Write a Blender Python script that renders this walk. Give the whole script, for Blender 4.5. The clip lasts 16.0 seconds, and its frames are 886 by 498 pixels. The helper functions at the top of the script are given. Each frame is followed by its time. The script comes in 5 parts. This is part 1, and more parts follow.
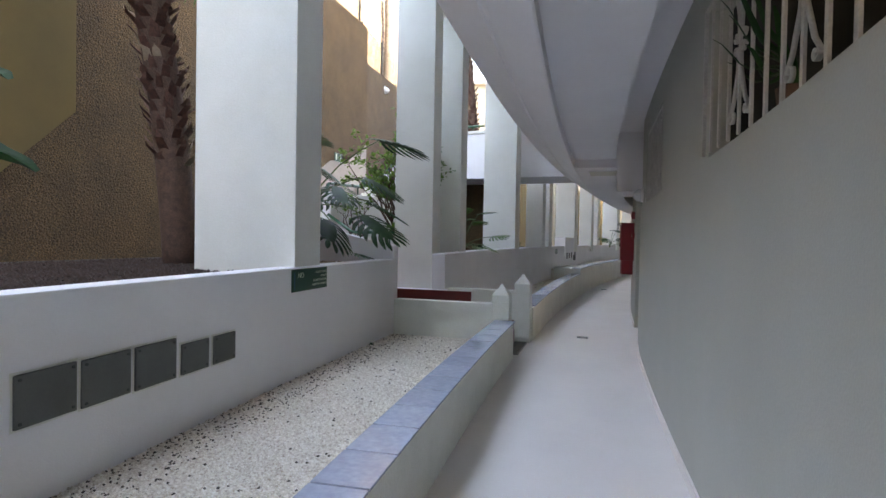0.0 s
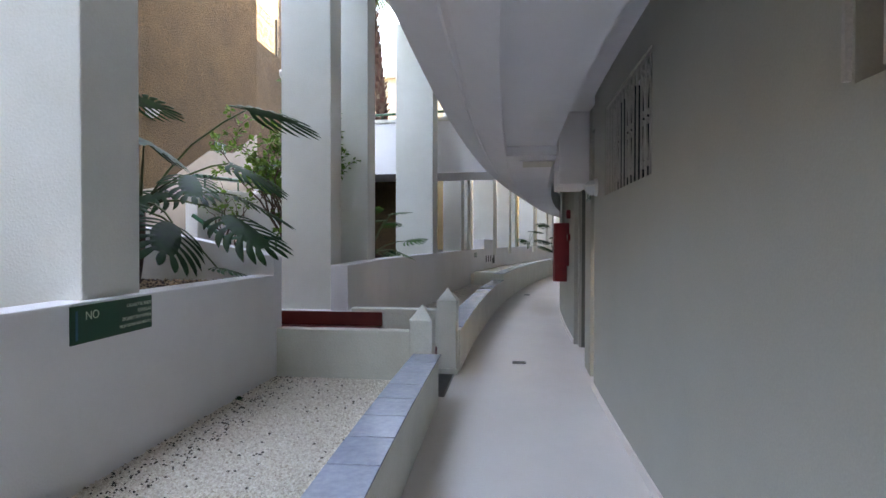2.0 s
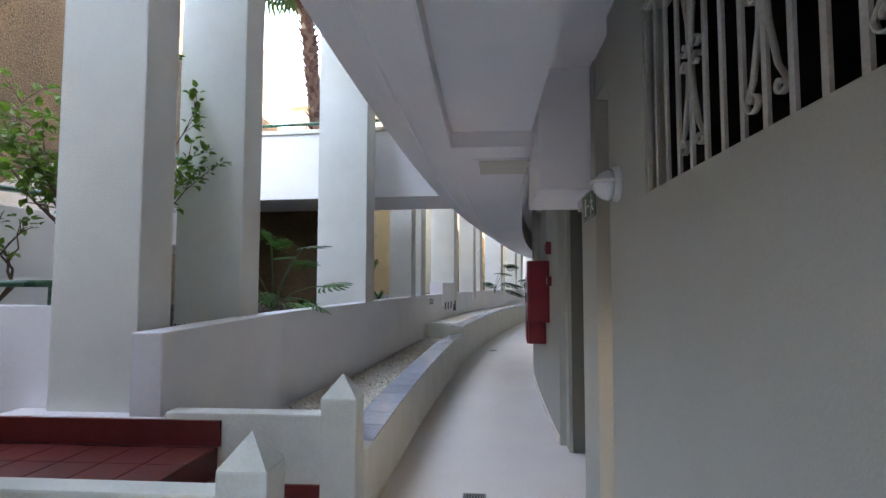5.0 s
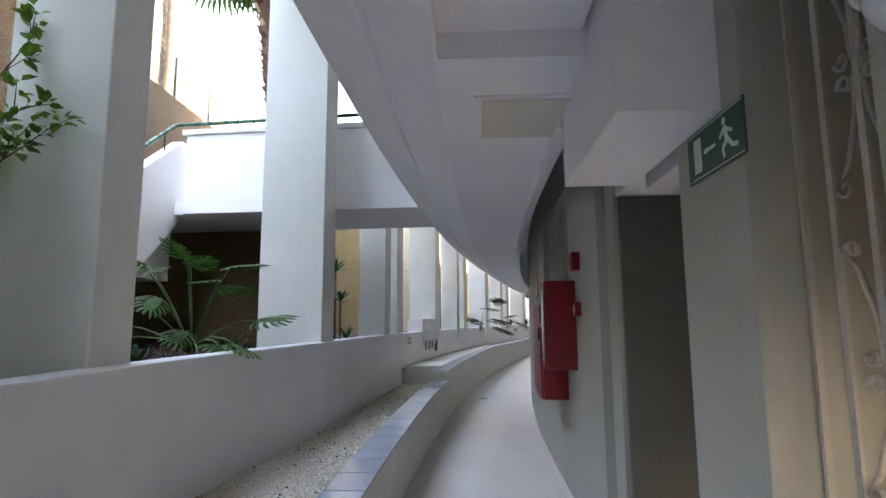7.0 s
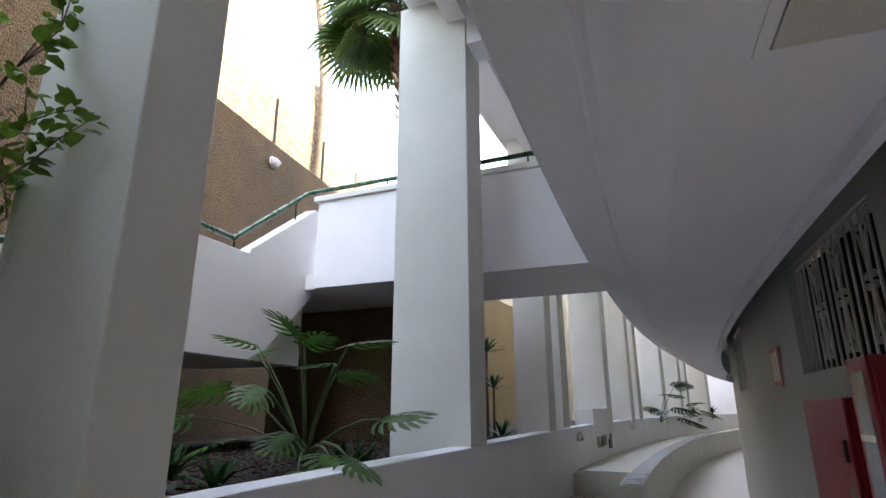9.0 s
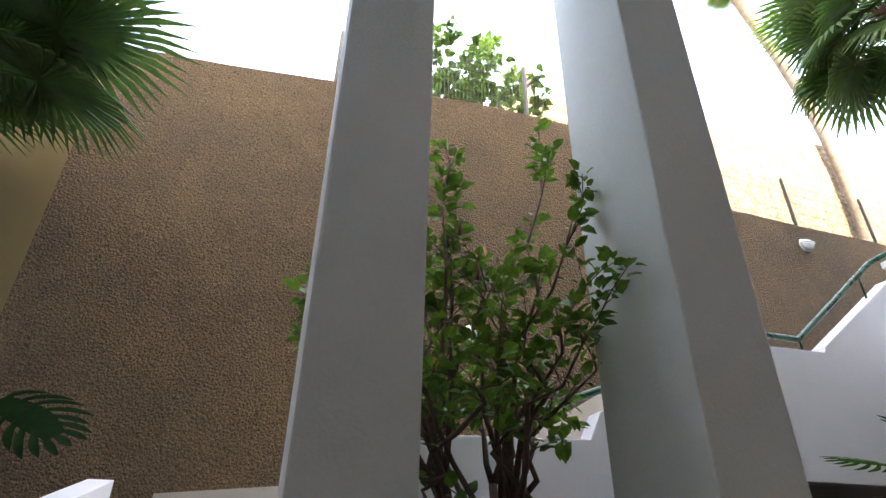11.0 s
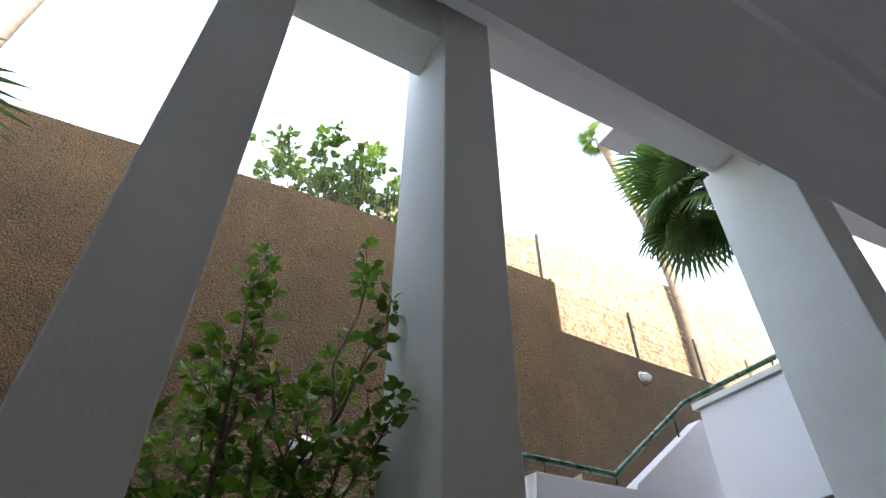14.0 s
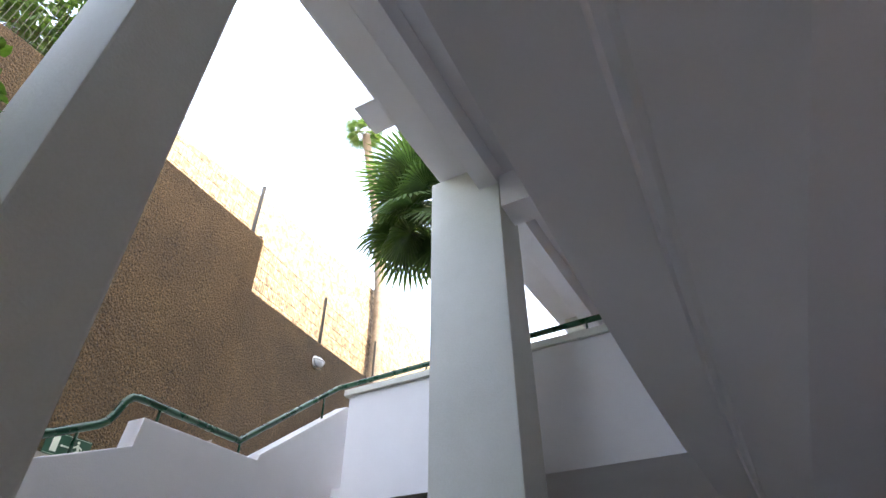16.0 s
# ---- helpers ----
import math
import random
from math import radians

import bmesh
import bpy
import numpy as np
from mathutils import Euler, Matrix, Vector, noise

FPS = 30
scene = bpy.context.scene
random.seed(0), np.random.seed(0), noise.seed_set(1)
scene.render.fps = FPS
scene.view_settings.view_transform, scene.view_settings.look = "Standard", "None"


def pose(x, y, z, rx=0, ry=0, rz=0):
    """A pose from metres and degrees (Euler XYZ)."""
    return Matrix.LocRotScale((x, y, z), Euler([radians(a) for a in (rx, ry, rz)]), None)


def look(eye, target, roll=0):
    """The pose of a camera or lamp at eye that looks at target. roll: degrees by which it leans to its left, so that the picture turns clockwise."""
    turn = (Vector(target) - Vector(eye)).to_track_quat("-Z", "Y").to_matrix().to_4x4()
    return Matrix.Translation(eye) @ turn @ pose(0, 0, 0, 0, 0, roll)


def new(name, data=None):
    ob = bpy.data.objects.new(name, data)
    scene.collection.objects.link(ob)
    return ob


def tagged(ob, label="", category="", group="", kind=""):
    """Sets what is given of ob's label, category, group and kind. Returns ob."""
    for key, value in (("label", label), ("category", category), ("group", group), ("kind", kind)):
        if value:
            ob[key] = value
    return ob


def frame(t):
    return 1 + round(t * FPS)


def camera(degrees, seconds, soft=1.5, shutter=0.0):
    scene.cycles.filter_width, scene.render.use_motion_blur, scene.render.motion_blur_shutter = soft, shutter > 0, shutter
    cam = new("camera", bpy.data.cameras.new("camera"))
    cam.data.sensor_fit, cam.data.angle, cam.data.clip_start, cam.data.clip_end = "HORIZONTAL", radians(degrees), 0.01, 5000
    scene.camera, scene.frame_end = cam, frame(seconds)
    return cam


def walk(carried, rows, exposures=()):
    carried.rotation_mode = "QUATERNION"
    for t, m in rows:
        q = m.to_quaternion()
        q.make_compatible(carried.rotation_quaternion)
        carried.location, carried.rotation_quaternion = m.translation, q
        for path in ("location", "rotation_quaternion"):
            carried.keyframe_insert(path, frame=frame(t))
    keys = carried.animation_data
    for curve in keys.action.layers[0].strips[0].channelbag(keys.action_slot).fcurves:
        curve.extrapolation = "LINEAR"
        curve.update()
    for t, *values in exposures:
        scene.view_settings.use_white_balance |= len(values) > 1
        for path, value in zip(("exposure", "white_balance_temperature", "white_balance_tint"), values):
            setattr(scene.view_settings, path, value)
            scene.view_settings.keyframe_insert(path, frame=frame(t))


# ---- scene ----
cam = camera(78.0, 16.0)
PATH = [
    (0, (-0.516, -6.413, 1.39), (-1.084, -4.495, 1.354), 1.0),
    (0.5, (-0.672, -6.118, 1.392), (-1.164, -4.18, 1.342), 0.7),
    (1, (-0.794, -5.742, 1.386), (-1.217, -3.788, 1.328), 0.7),
    (1.5, (-0.881, -5.313, 1.44), (-1.227, -3.345, 1.382), 0.7),
    (2, (-0.861, -4.823, 1.433), (-1.12, -2.84, 1.408), 0.1),
    (2.5, (-0.945, -4.391, 1.407), (-1.173, -2.404, 1.411), 0.2),
    (3, (-0.948, -3.983, 1.422), (-1.162, -1.995, 1.455), 0.3),
    (3.5, (-0.882, -3.53, 1.445), (-1.065, -1.54, 1.532), -0.1),
    (4, (-0.834, -3.06, 1.436), (-1.013, -1.071, 1.544), 0.4),
    (4.5, (-0.785, -2.642, 1.427), (-0.929, -0.651, 1.559), 0.4),
    (4.7, (-0.728, -2.453, 1.473), (-0.878, -0.462, 1.596), 0.2),
    (6.8, (-0.862, -0.584, 1.434), (-0.929, 1.397, 1.696), -0.8),
    (7, (-0.865, -0.383, 1.419), (-0.937, 1.597, 1.687), -0.3),
    (7.5, (-0.956, 0.063, 1.467), (-1.035, 2.034, 1.794), -0.2),
    (8, (-1.077, 0.498, 1.507), (-1.257, 2.448, 1.916), -0.0),
    (8.5, (-1.126, 0.84, 1.497), (-1.438, 2.76, 1.964), -0.1),
    (9, (-1.202, 1.086, 1.518), (-1.788, 2.915, 2.078), -0.0),
    (9.5, (-1.279, 1.003, 1.452), (-2.425, 2.487, 2.148), 0.4),
    (10, (-1.32, 1.16, 1.496), (-2.95, 2.044, 2.246), 0.8),
    (10.2, (-1.342, 1.107, 1.476), (-3.051, 1.835, 2.219), 1.8),
    (12.3, (-1.239, 1.159, 1.642), (-2.823, 1.525, 2.806), 0.9),
    (12.5, (-1.233, 1.179, 1.646), (-2.803, 1.548, 2.829), 1.0),
    (13, (-1.218, 1.216, 1.632), (-2.748, 1.618, 2.856), 0.8),
    (13.5, (-1.17, 1.307, 1.632), (-2.639, 1.852, 2.876), 0.9),
    (14, (-1.11, 1.493, 1.635), (-2.462, 2.269, 2.887), 0.5),
    (14.5, (-1.028, 1.651, 1.581), (-2.209, 2.673, 2.83), 0.1),
    (15, (-1.07, 1.809, 1.579), (-2.082, 3.014, 2.815), 0.1),
    (15.5, (-1.198, 1.975, 1.608), (-2.015, 3.327, 2.835), 0.2),
    (16, (-1.276, 2.019, 1.628), (-1.958, 3.447, 2.852), -0.1),
]
walk(cam, [(t, look(eye, target, roll)) for t, eye, target, roll in PATH], [(0, 4.45, 8300, 16), (3.5, 4.58, 8100, 16), (7, 4.78, 8000, 15), (9, 4.35, 8400, 17), (10, 4.25, 8600, 17), (12.5, 4.02, 8200, 16), (14, 3.7, 8100, 15), (16, 3.9, 8300, 17)])


# ---------------- world and sun ----------------
SUN_EL, SUN_AZ = radians(44), radians(97)          # azimuth clockwise from +y
world = bpy.data.worlds.new("world")
scene.world = world
world.use_nodes = True
wn = world.node_tree.nodes
sky = wn.new("ShaderNodeTexSky")
sky.sky_type, sky.sun_disc = "NISHITA", False
sky.sun_elevation, sky.sun_rotation = SUN_EL, SUN_AZ
sky.air_density, sky.dust_density = 1.2, 3.5
wn["Background"].inputs[1].default_value = 0.15
world.node_tree.links.new(sky.outputs[0], wn["Background"].inputs[0])
sun_data = bpy.data.lights.new("sun", "SUN")
sun_data.energy, sun_data.angle, sun_data.color = 2.0, radians(0.53), (1.0, 0.95, 0.86)
sun_to = Vector((math.sin(SUN_AZ) * math.cos(SUN_EL), math.cos(SUN_AZ) * math.cos(SUN_EL), math.sin(SUN_EL)))
sun_ob = new("sun", sun_data)
sun_ob.matrix_world = look(sun_to * 60, (0, 0, 0))


# ---------------- materials ----------------
def mat(name, c1, c2=None, rough=0.6, scale=6.0, bump=0.0, bump_scale=120.0, metal=0.0, spec=0.5, fine=0.25,
        translucent=0.0, coat=0.0, random=0.0, kind="NOISE", rough_var=0.1, detail=6.0):
    """Two-scale procedural surface: broad stains from c1 to c2, fine grain, and relief."""
    m = bpy.data.materials.new(name)
    m.use_nodes = True
    nt = m.node_tree
    n, l = nt.nodes, nt.links
    bs = n["Principled BSDF"]
    c2 = c2 or tuple(v * 0.85 for v in c1)
    geo = n.new("ShaderNodeNewGeometry")
    big = n.new("ShaderNodeTexNoise")
    big.inputs["Scale"].default_value, big.inputs["Detail"].default_value = scale, detail
    big.inputs["Roughness"].default_value = 0.6
    l.new(geo.outputs["Position"], big.inputs["Vector"])
    ramp = n.new("ShaderNodeValToRGB")
    ramp.color_ramp.elements[0].position, ramp.color_ramp.elements[1].position = 0.32, 0.68
    ramp.color_ramp.elements[0].color, ramp.color_ramp.elements[1].color = (*c2, 1), (*c1, 1)
    l.new(big.outputs["Fac"], ramp.inputs["Fac"])
    grain = n.new("ShaderNodeTexNoise")
    grain.inputs["Scale"].default_value, grain.inputs["Detail"].default_value = bump_scale, 3.0
    l.new(geo.outputs["Position"], grain.inputs["Vector"])
    mix = n.new("ShaderNodeMix")
    mix.data_type, mix.blend_type = "RGBA", "OVERLAY"
    mix.inputs["Factor"].default_value = fine
    l.new(ramp.outputs["Color"], mix.inputs[6])
    speck = grain.outputs["Fac"]
    if kind == "ROUGHCAST":
        sharp = n.new("ShaderNodeMapRange")
        sharp.inputs["From Min"].default_value, sharp.inputs["From Max"].default_value = 0.34, 0.66
        l.new(speck, sharp.inputs["Value"])
        speck = sharp.outputs["Result"]
    l.new(speck, mix.inputs[7])
    col = mix.outputs[2]
    if random:
        info = n.new("ShaderNodeObjectInfo")
        hsv = n.new("ShaderNodeHueSaturation")
        mr = n.new("ShaderNodeMapRange")
        mr.inputs["To Min"].default_value, mr.inputs["To Max"].default_value = 1 - random, 1 + random
        l.new(info.outputs["Random"], mr.inputs["Value"])
        l.new(mr.outputs["Result"], hsv.inputs["Value"])
        l.new(col, hsv.inputs["Color"])
        col = hsv.outputs["Color"]
    l.new(col, bs.inputs["Base Color"])
    rr = n.new("ShaderNodeMapRange")
    rr.inputs["To Min"].default_value, rr.inputs["To Max"].default_value = max(rough - rough_var, 0.02), min(rough + rough_var, 1)
    l.new(big.outputs["Fac"], rr.inputs["Value"])
    l.new(rr.outputs["Result"], bs.inputs["Roughness"])
    bs.inputs["Metallic"].default_value = metal
    bs.inputs["Specular IOR Level"].default_value = spec
    bs.inputs["Coat Weight"].default_value = coat
    if bump:
        bp = n.new("ShaderNodeBump")
        bp.inputs["Strength"].default_value, bp.inputs["Distance"].default_value = 1.0, bump
        src = grain.outputs["Fac"]
        if kind == "ROUGHCAST":
            vo = n.new("ShaderNodeTexVoronoi")
            vo.inputs["Scale"].default_value = bump_scale * 0.5
            l.new(geo.outputs["Position"], vo.inputs["Vector"])
            ad = n.new("ShaderNodeMath")
            ad.operation = "SUBTRACT"
            l.new(grain.outputs["Fac"], ad.inputs[0])
            l.new(vo.outputs["Distance"], ad.inputs[1])
            src = ad.outputs[0]
        l.new(src, bp.inputs["Height"])
        l.new(bp.outputs["Normal"], bs.inputs["Normal"])
    if translucent:
        tr = n.new("ShaderNodeBsdfTranslucent")
        l.new(col, tr.inputs["Color"])
        ms = n.new("ShaderNodeMixShader")
        ms.inputs[0].default_value = translucent
        l.new(bs.outputs[0], ms.inputs[1])
        l.new(tr.outputs[0], ms.inputs[2])
        l.new(ms.outputs[0], n["Material Output"].inputs["Surface"])
    return m


WHITE = mat("white_wall_paint", (0.86, 0.85, 0.85), (0.80, 0.79, 0.79), 0.7, 1.3, 0.0012, 90, fine=0.12)
COLUMN = mat("column_paint", (0.78, 0.78, 0.715), (0.69, 0.69, 0.62), 0.75, 1.1, 0.0022, 70, fine=0.15)
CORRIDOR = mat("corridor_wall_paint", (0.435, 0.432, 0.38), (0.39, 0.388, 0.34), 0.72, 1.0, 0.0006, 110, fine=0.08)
CEILING = mat("ceiling_paint", (0.84, 0.83, 0.85), (0.79, 0.78, 0.80), 0.8, 0.9, 0.0005, 90, fine=0.06)
FLOOR = mat("polished_floor", (0.86, 0.80, 0.755), (0.78, 0.72, 0.68), 0.34, 0.8, 0.0, 60, fine=0.12, rough_var=0.03)
LOW = mat("kerb_plaster", (0.76, 0.76, 0.68), (0.66, 0.66, 0.585), 0.75, 2.5, 0.0025, 60, fine=0.2)
TILE = mat("glazed_grey_tile", (0.43, 0.47, 0.57), (0.38, 0.42, 0.52), 0.16, 3, 0.0004, 30, random=0.08, coat=0.3, rough_var=0.05)
GRAVEL = mat("pale_gravel_bed", (0.80, 0.75, 0.66), (0.66, 0.60, 0.50), 0.9, 30, 0.006, 90, fine=0.5, kind="ROUGHCAST")
SOIL = mat("dark_bark_soil", (0.022, 0.014, 0.010), (0.010, 0.007, 0.005), 0.95, 14, 0.02, 55, fine=0.5, kind="ROUGHCAST")
TAN = mat("tan_roughcast", (0.124, 0.078, 0.034), (0.080, 0.049, 0.021), 0.95, 1.6, 0.014, 75, fine=0.7, kind="ROUGHCAST")
YELLOW = mat("yellow_render", (0.18, 0.128, 0.046), (0.15, 0.106, 0.038), 0.85, 1.5, 0.001, 120, fine=0.1)
REDTILE = mat("red_clay_tile", (0.17, 0.028, 0.022), (0.12, 0.02, 0.017), 0.35, 5, 0.0006, 50, random=0.12)
GREEN = mat("green_rail_paint", (0.012, 0.085, 0.04), (0.008, 0.06, 0.03), 0.28, 8, 0.0003, 90)
RED = mat("red_cabinet_paint", (0.25, 0.006, 0.014), (0.20, 0.005, 0.011), 0.35, 5, 0.0002, 80)
GRILLE = mat("grille_white_paint", (0.52, 0.50, 0.47), (0.44, 0.42, 0.39), 0.5, 9, 0.0005, 90)
GREYBOX = mat("grey_plastic_cover", (0.11, 0.115, 0.105), (0.085, 0.09, 0.08), 0.6, 6, 0.0006, 160)
# near black stands in for the lack of light indoors
DARK = mat("unlit_room_black", (0.03, 0.028, 0.028), (0.02, 0.02, 0.02), 0.8, 2)
BLACK = mat("black_metal", (0.02, 0.025, 0.022), rough=0.5)
STEEL = mat("steel_grating", (0.32, 0.32, 0.31), rough=0.4, metal=0.8, bump=0.0004)
LAMPW = mat("lamp_white_plastic", (0.78, 0.78, 0.76), rough=0.35)
FROST = mat("frosted_diffuser", (0.72, 0.74, 0.76), rough=0.15, coat=0.4)
SIGNG = mat("green_sign", (0.006, 0.065, 0.032), rough=0.4, scale=3)
SIGNW = mat("sign_lettering", (0.72, 0.80, 0.66), rough=0.5)
PALE = mat("pale_cream_panel", (0.62, 0.60, 0.52), (0.58, 0.56, 0.48), 0.6, 2)
STONE = mat("pale_stone_wall", (0.17, 0.135, 0.09), (0.09, 0.07, 0.045), 0.9, 3, 0.02, 12, fine=0.5, kind="ROUGHCAST")
LEAF = mat("dark_leaf", (0.020, 0.065, 0.017), (0.009, 0.032, 0.010), 0.45, 7, 0.0008, 60, translucent=0.2, random=0.2, spec=0.1)
LEAF2 = mat("bright_leaf", (0.065, 0.17, 0.025), (0.02, 0.06, 0.014), 0.32, 9, 0.0008, 60, translucent=0.35, random=0.35, spec=0.22)
FAN = mat("fan_leaf", (0.07, 0.14, 0.03), (0.03, 0.075, 0.02), 0.4, 5, 0.0006, 60, translucent=0.4, random=0.2)
STEM = mat("green_stem", (0.10, 0.15, 0.05), (0.07, 0.09, 0.04), 0.55, 9)
BARK = mat("brown_bark", (0.13, 0.075, 0.052), (0.07, 0.04, 0.03), 0.9, 16, 0.006, 60, fine=0.4)
BOOT = mat("palm_leaf_base", (0.13, 0.058, 0.042), (0.06, 0.028, 0.022), 0.85, 20, 0.004, 60, random=0.2)
DRYBOOT = mat("dry_leaf_base", (0.42, 0.33, 0.24), (0.3, 0.22, 0.16), 0.85, 20)
PALMTRUNK = mat("grey_palm_trunk", (0.14, 0.12, 0.10), (0.08, 0.068, 0.056), 0.9, 8, 0.006, 30, fine=0.4)
PETAL = mat("yellow_leaf", (0.7, 0.42, 0.04), rough=0.5, translucent=0.3)
FLOWER = mat("dull_red_bud", (0.25, 0.05, 0.06), rough=0.5)
GLASS_GREY = mat("cabinet_window", (0.35, 0.36, 0.37), rough=0.12, coat=0.5)
GROUND = mat("dry_ground", (0.30, 0.24, 0.17), (0.22, 0.17, 0.12), 0.95, 1.5, 0.01, 20)
HOUSE = mat("cream_house_paint", (0.42, 0.37, 0.27), (0.37, 0.32, 0.23), 0.85, 1)


# ---------------- mesh helpers ----------------
R0, CX, CY = 78.54, 78.54, 0.5                     # the building's curve: wall line radius and centre


def P(s, d, z=0.0):
    """A point s metres along the curved wall and d metres out from it towards the garden."""
    a = s / R0
    return (CX - (R0 + d) * math.cos(a), CY + (R0 + d) * math.sin(a), z)


class M:
    def __init__(self):
        self.v, self.f = [], []

    def add(self, verts, faces):
        o = len(self.v)
        self.v += [tuple(p) for p in verts]
        self.f += [tuple(i + o for i in f) for f in faces]
        return self

    def hexa(self, c):
        return self.add(c, [(0, 3, 2, 1), (4, 5, 6, 7), (0, 1, 5, 4), (1, 2, 6, 5), (2, 3, 7, 6), (3, 0, 4, 7)])

    def box(self, x0, x1, y0, y1, z0, z1):
        return self.hexa([(x0, y0, z0), (x1, y0, z0), (x1, y1, z0), (x0, y1, z0), (x0, y0, z1), (x1, y0, z1), (x1, y1, z1), (x0, y1, z1)])

    def rbox(self, s0, s1, d0, d1, z0, z1):
        """Box in the curve's own frame (d grows towards the garden)."""
        return self.hexa([P(s0, d1, z0), P(s0, d0, z0), P(s1, d0, z0), P(s1, d1, z0), P(s0, d1, z1), P(s0, d0, z1), P(s1, d0, z1), P(s1, d1, z1)])

    def sweep(self, prof, s0, s1, step=0.5):
        """Closed profile along the curve; prof(s) gives (d, z) corners in order (clockwise seen along the walk)."""
        n = max(1, int(math.ceil((s1 - s0) / step)))
        rings = []
        for i in range(n + 1):
            s = s0 + (s1 - s0) * i / n
            rings.append([P(s, d, z) for d, z in prof(s)])
        k = len(rings[0])
        o = len(self.v)
        for r in rings:
            self.v += r
        for i in range(n):
            for j in range(k):
                a, b = o + i * k + j, o + i * k + (j + 1) % k
                self.f.append((a, b, b + k, a + k))
        self.f.append(tuple(o + j for j in reversed(range(k))))
        self.f.append(tuple(o + n * k + j for j in range(k)))
        return self

    def prism(self, pts, axis, a, b):
        """Polygon pts (in the two other axes) extruded along axis from a to b."""
        n = len(pts)
        def q(p, w):
            return {"x": (w, p[0], p[1]), "y": (p[0], w, p[1]), "z": (p[0], p[1], w)}[axis]
        vs = [q(p, a) for p in pts] + [q(p, b) for p in pts]
        fs = [tuple(range(n)), tuple(reversed(range(n, 2 * n)))] + [(i, i + n, (i + 1) % n + n, (i + 1) % n) for i in range(n)]
        return self.add(vs, fs)

    def tube(self, pts, radius, sides=8, r_end=None, caps=True):
        pts = [Vector(p) for p in pts]
        n = len(pts)
        up = Vector((0.13, 0.21, 1)).normalized()
        o = len(self.v)
        prev = None
        for i, p in enumerate(pts):
            t = (pts[min(i + 1, n - 1)] - pts[max(i - 1, 0)]).normalized()
            a = t.cross(up if prev is None else prev)
            if a.length < 1e-4:
                a = t.cross(Vector((1, 0, 0)))
            a.normalize()
            b = a.cross(t).normalized()
            prev = b
            r = radius if r_end is None else radius + (r_end - radius) * i / (n - 1)
            for j in range(sides):
                w = 2 * math.pi * j / sides
                self.v.append(tuple(p + a * (r * math.cos(w)) + b * (r * math.sin(w))))
        for i in range(n - 1):
            for j in range(sides):
                x, y = o + i * sides + j, o + i * sides + (j + 1) % sides
                self.f.append((x, y, y + sides, x + sides))
        if caps:
            self.f.append(tuple(o + j for j in reversed(range(sides))))
            self.f.append(tuple(o + (n - 1) * sides + j for j in range(sides)))
        return self

    def dome(self, centre, axis, rx, rz, depth, n=20, rings=5):
        """Half an ellipsoid bulging along axis ('x' or '-y' and so on) with a flat back."""
        c = Vector(centre)
        ax = {"x": Vector((1, 0, 0)), "-x": Vector((-1, 0, 0)), "-y": Vector((0, -1, 0))}[axis]
        side = ax.cross(Vector((0, 0, 1)))
        o = len(self.v)
        for i in range(rings):
            th = math.pi / 2 * i / rings
            for j in range(n):
                w = 2 * math.pi * j / n
                self.v.append(tuple(c + ax * (depth * math.sin(th)) + side * (rx * math.cos(th) * math.cos(w)) + Vector((0, 0, rz * math.cos(th) * math.sin(w)))))
        self.v.append(tuple(c + ax * depth))
        for i in range(rings - 1):
            for j in range(n):
                a, b = o + i * n + j, o + i * n + (j + 1) % n
                self.f.append((a, b, b + n, a + n))
        for j in range(n):
            self.f.append((o + (rings - 1) * n + j, o + (rings - 1) * n + (j + 1) % n, o + rings * n))
        self.f.append(tuple(o + j for j in reversed(range(n))))
        return self

    def mesh(self, name, material, smooth=False, bevel=0.0, weld=False):
        me = bpy.data.meshes.new(name)
        me.from_pydata(self.v, [], self.f)
        bm = bmesh.new()
        bm.from_mesh(me)
        if weld:
            bmesh.ops.remove_doubles(bm, verts=bm.verts, dist=0.0005)
        bmesh.ops.recalc_face_normals(bm, faces=bm.faces)
        if bevel:
            ed = [e for e in bm.edges if len(e.link_faces) == 2 and e.calc_face_angle(0) > 0.6]
            bmesh.ops.bevel(bm, geom=ed, offset=bevel, segments=2, profile=0.6, affect="EDGES")
        for f in bm.faces:
            f.smooth = smooth
        bm.to_mesh(me)
        bm.free()
        if material:
            me.materials.append(material)
        return me


def structure(name, m, material, label, category, bevel=0.0, smooth=False):
    ob = new(name, m.mesh(name, material, smooth, bevel))
    return tagged(ob, label, category, kind="structure")


def thing(name, label, category, at=(0, 0, 0), group="", kind="", rz=0.0):
    ob = new(name)
    ob.matrix_world = pose(*at, 0, 0, rz)
    return tagged(ob, label, category, group, kind)


def part(name, m, material, parent, label="", bevel=0.0, smooth=False, world_coords=True):
    """One mesh under a thing or a part. Coordinates are the world's unless world_coords is False."""
    ob = new(name, m.mesh(name, material, smooth, bevel) if isinstance(m, M) else m)
    ob.parent = parent
    if world_coords:
        ob.matrix_parent_inverse = world_of(parent).inverted()
    if label:
        tagged(ob, label)
    return ob


def world_of(ob):
    m = ob.matrix_basis.copy()
    while ob.parent:
        m = ob.parent.matrix_basis @ ob.matrix_parent_inverse @ m
        ob = ob.parent
    return m


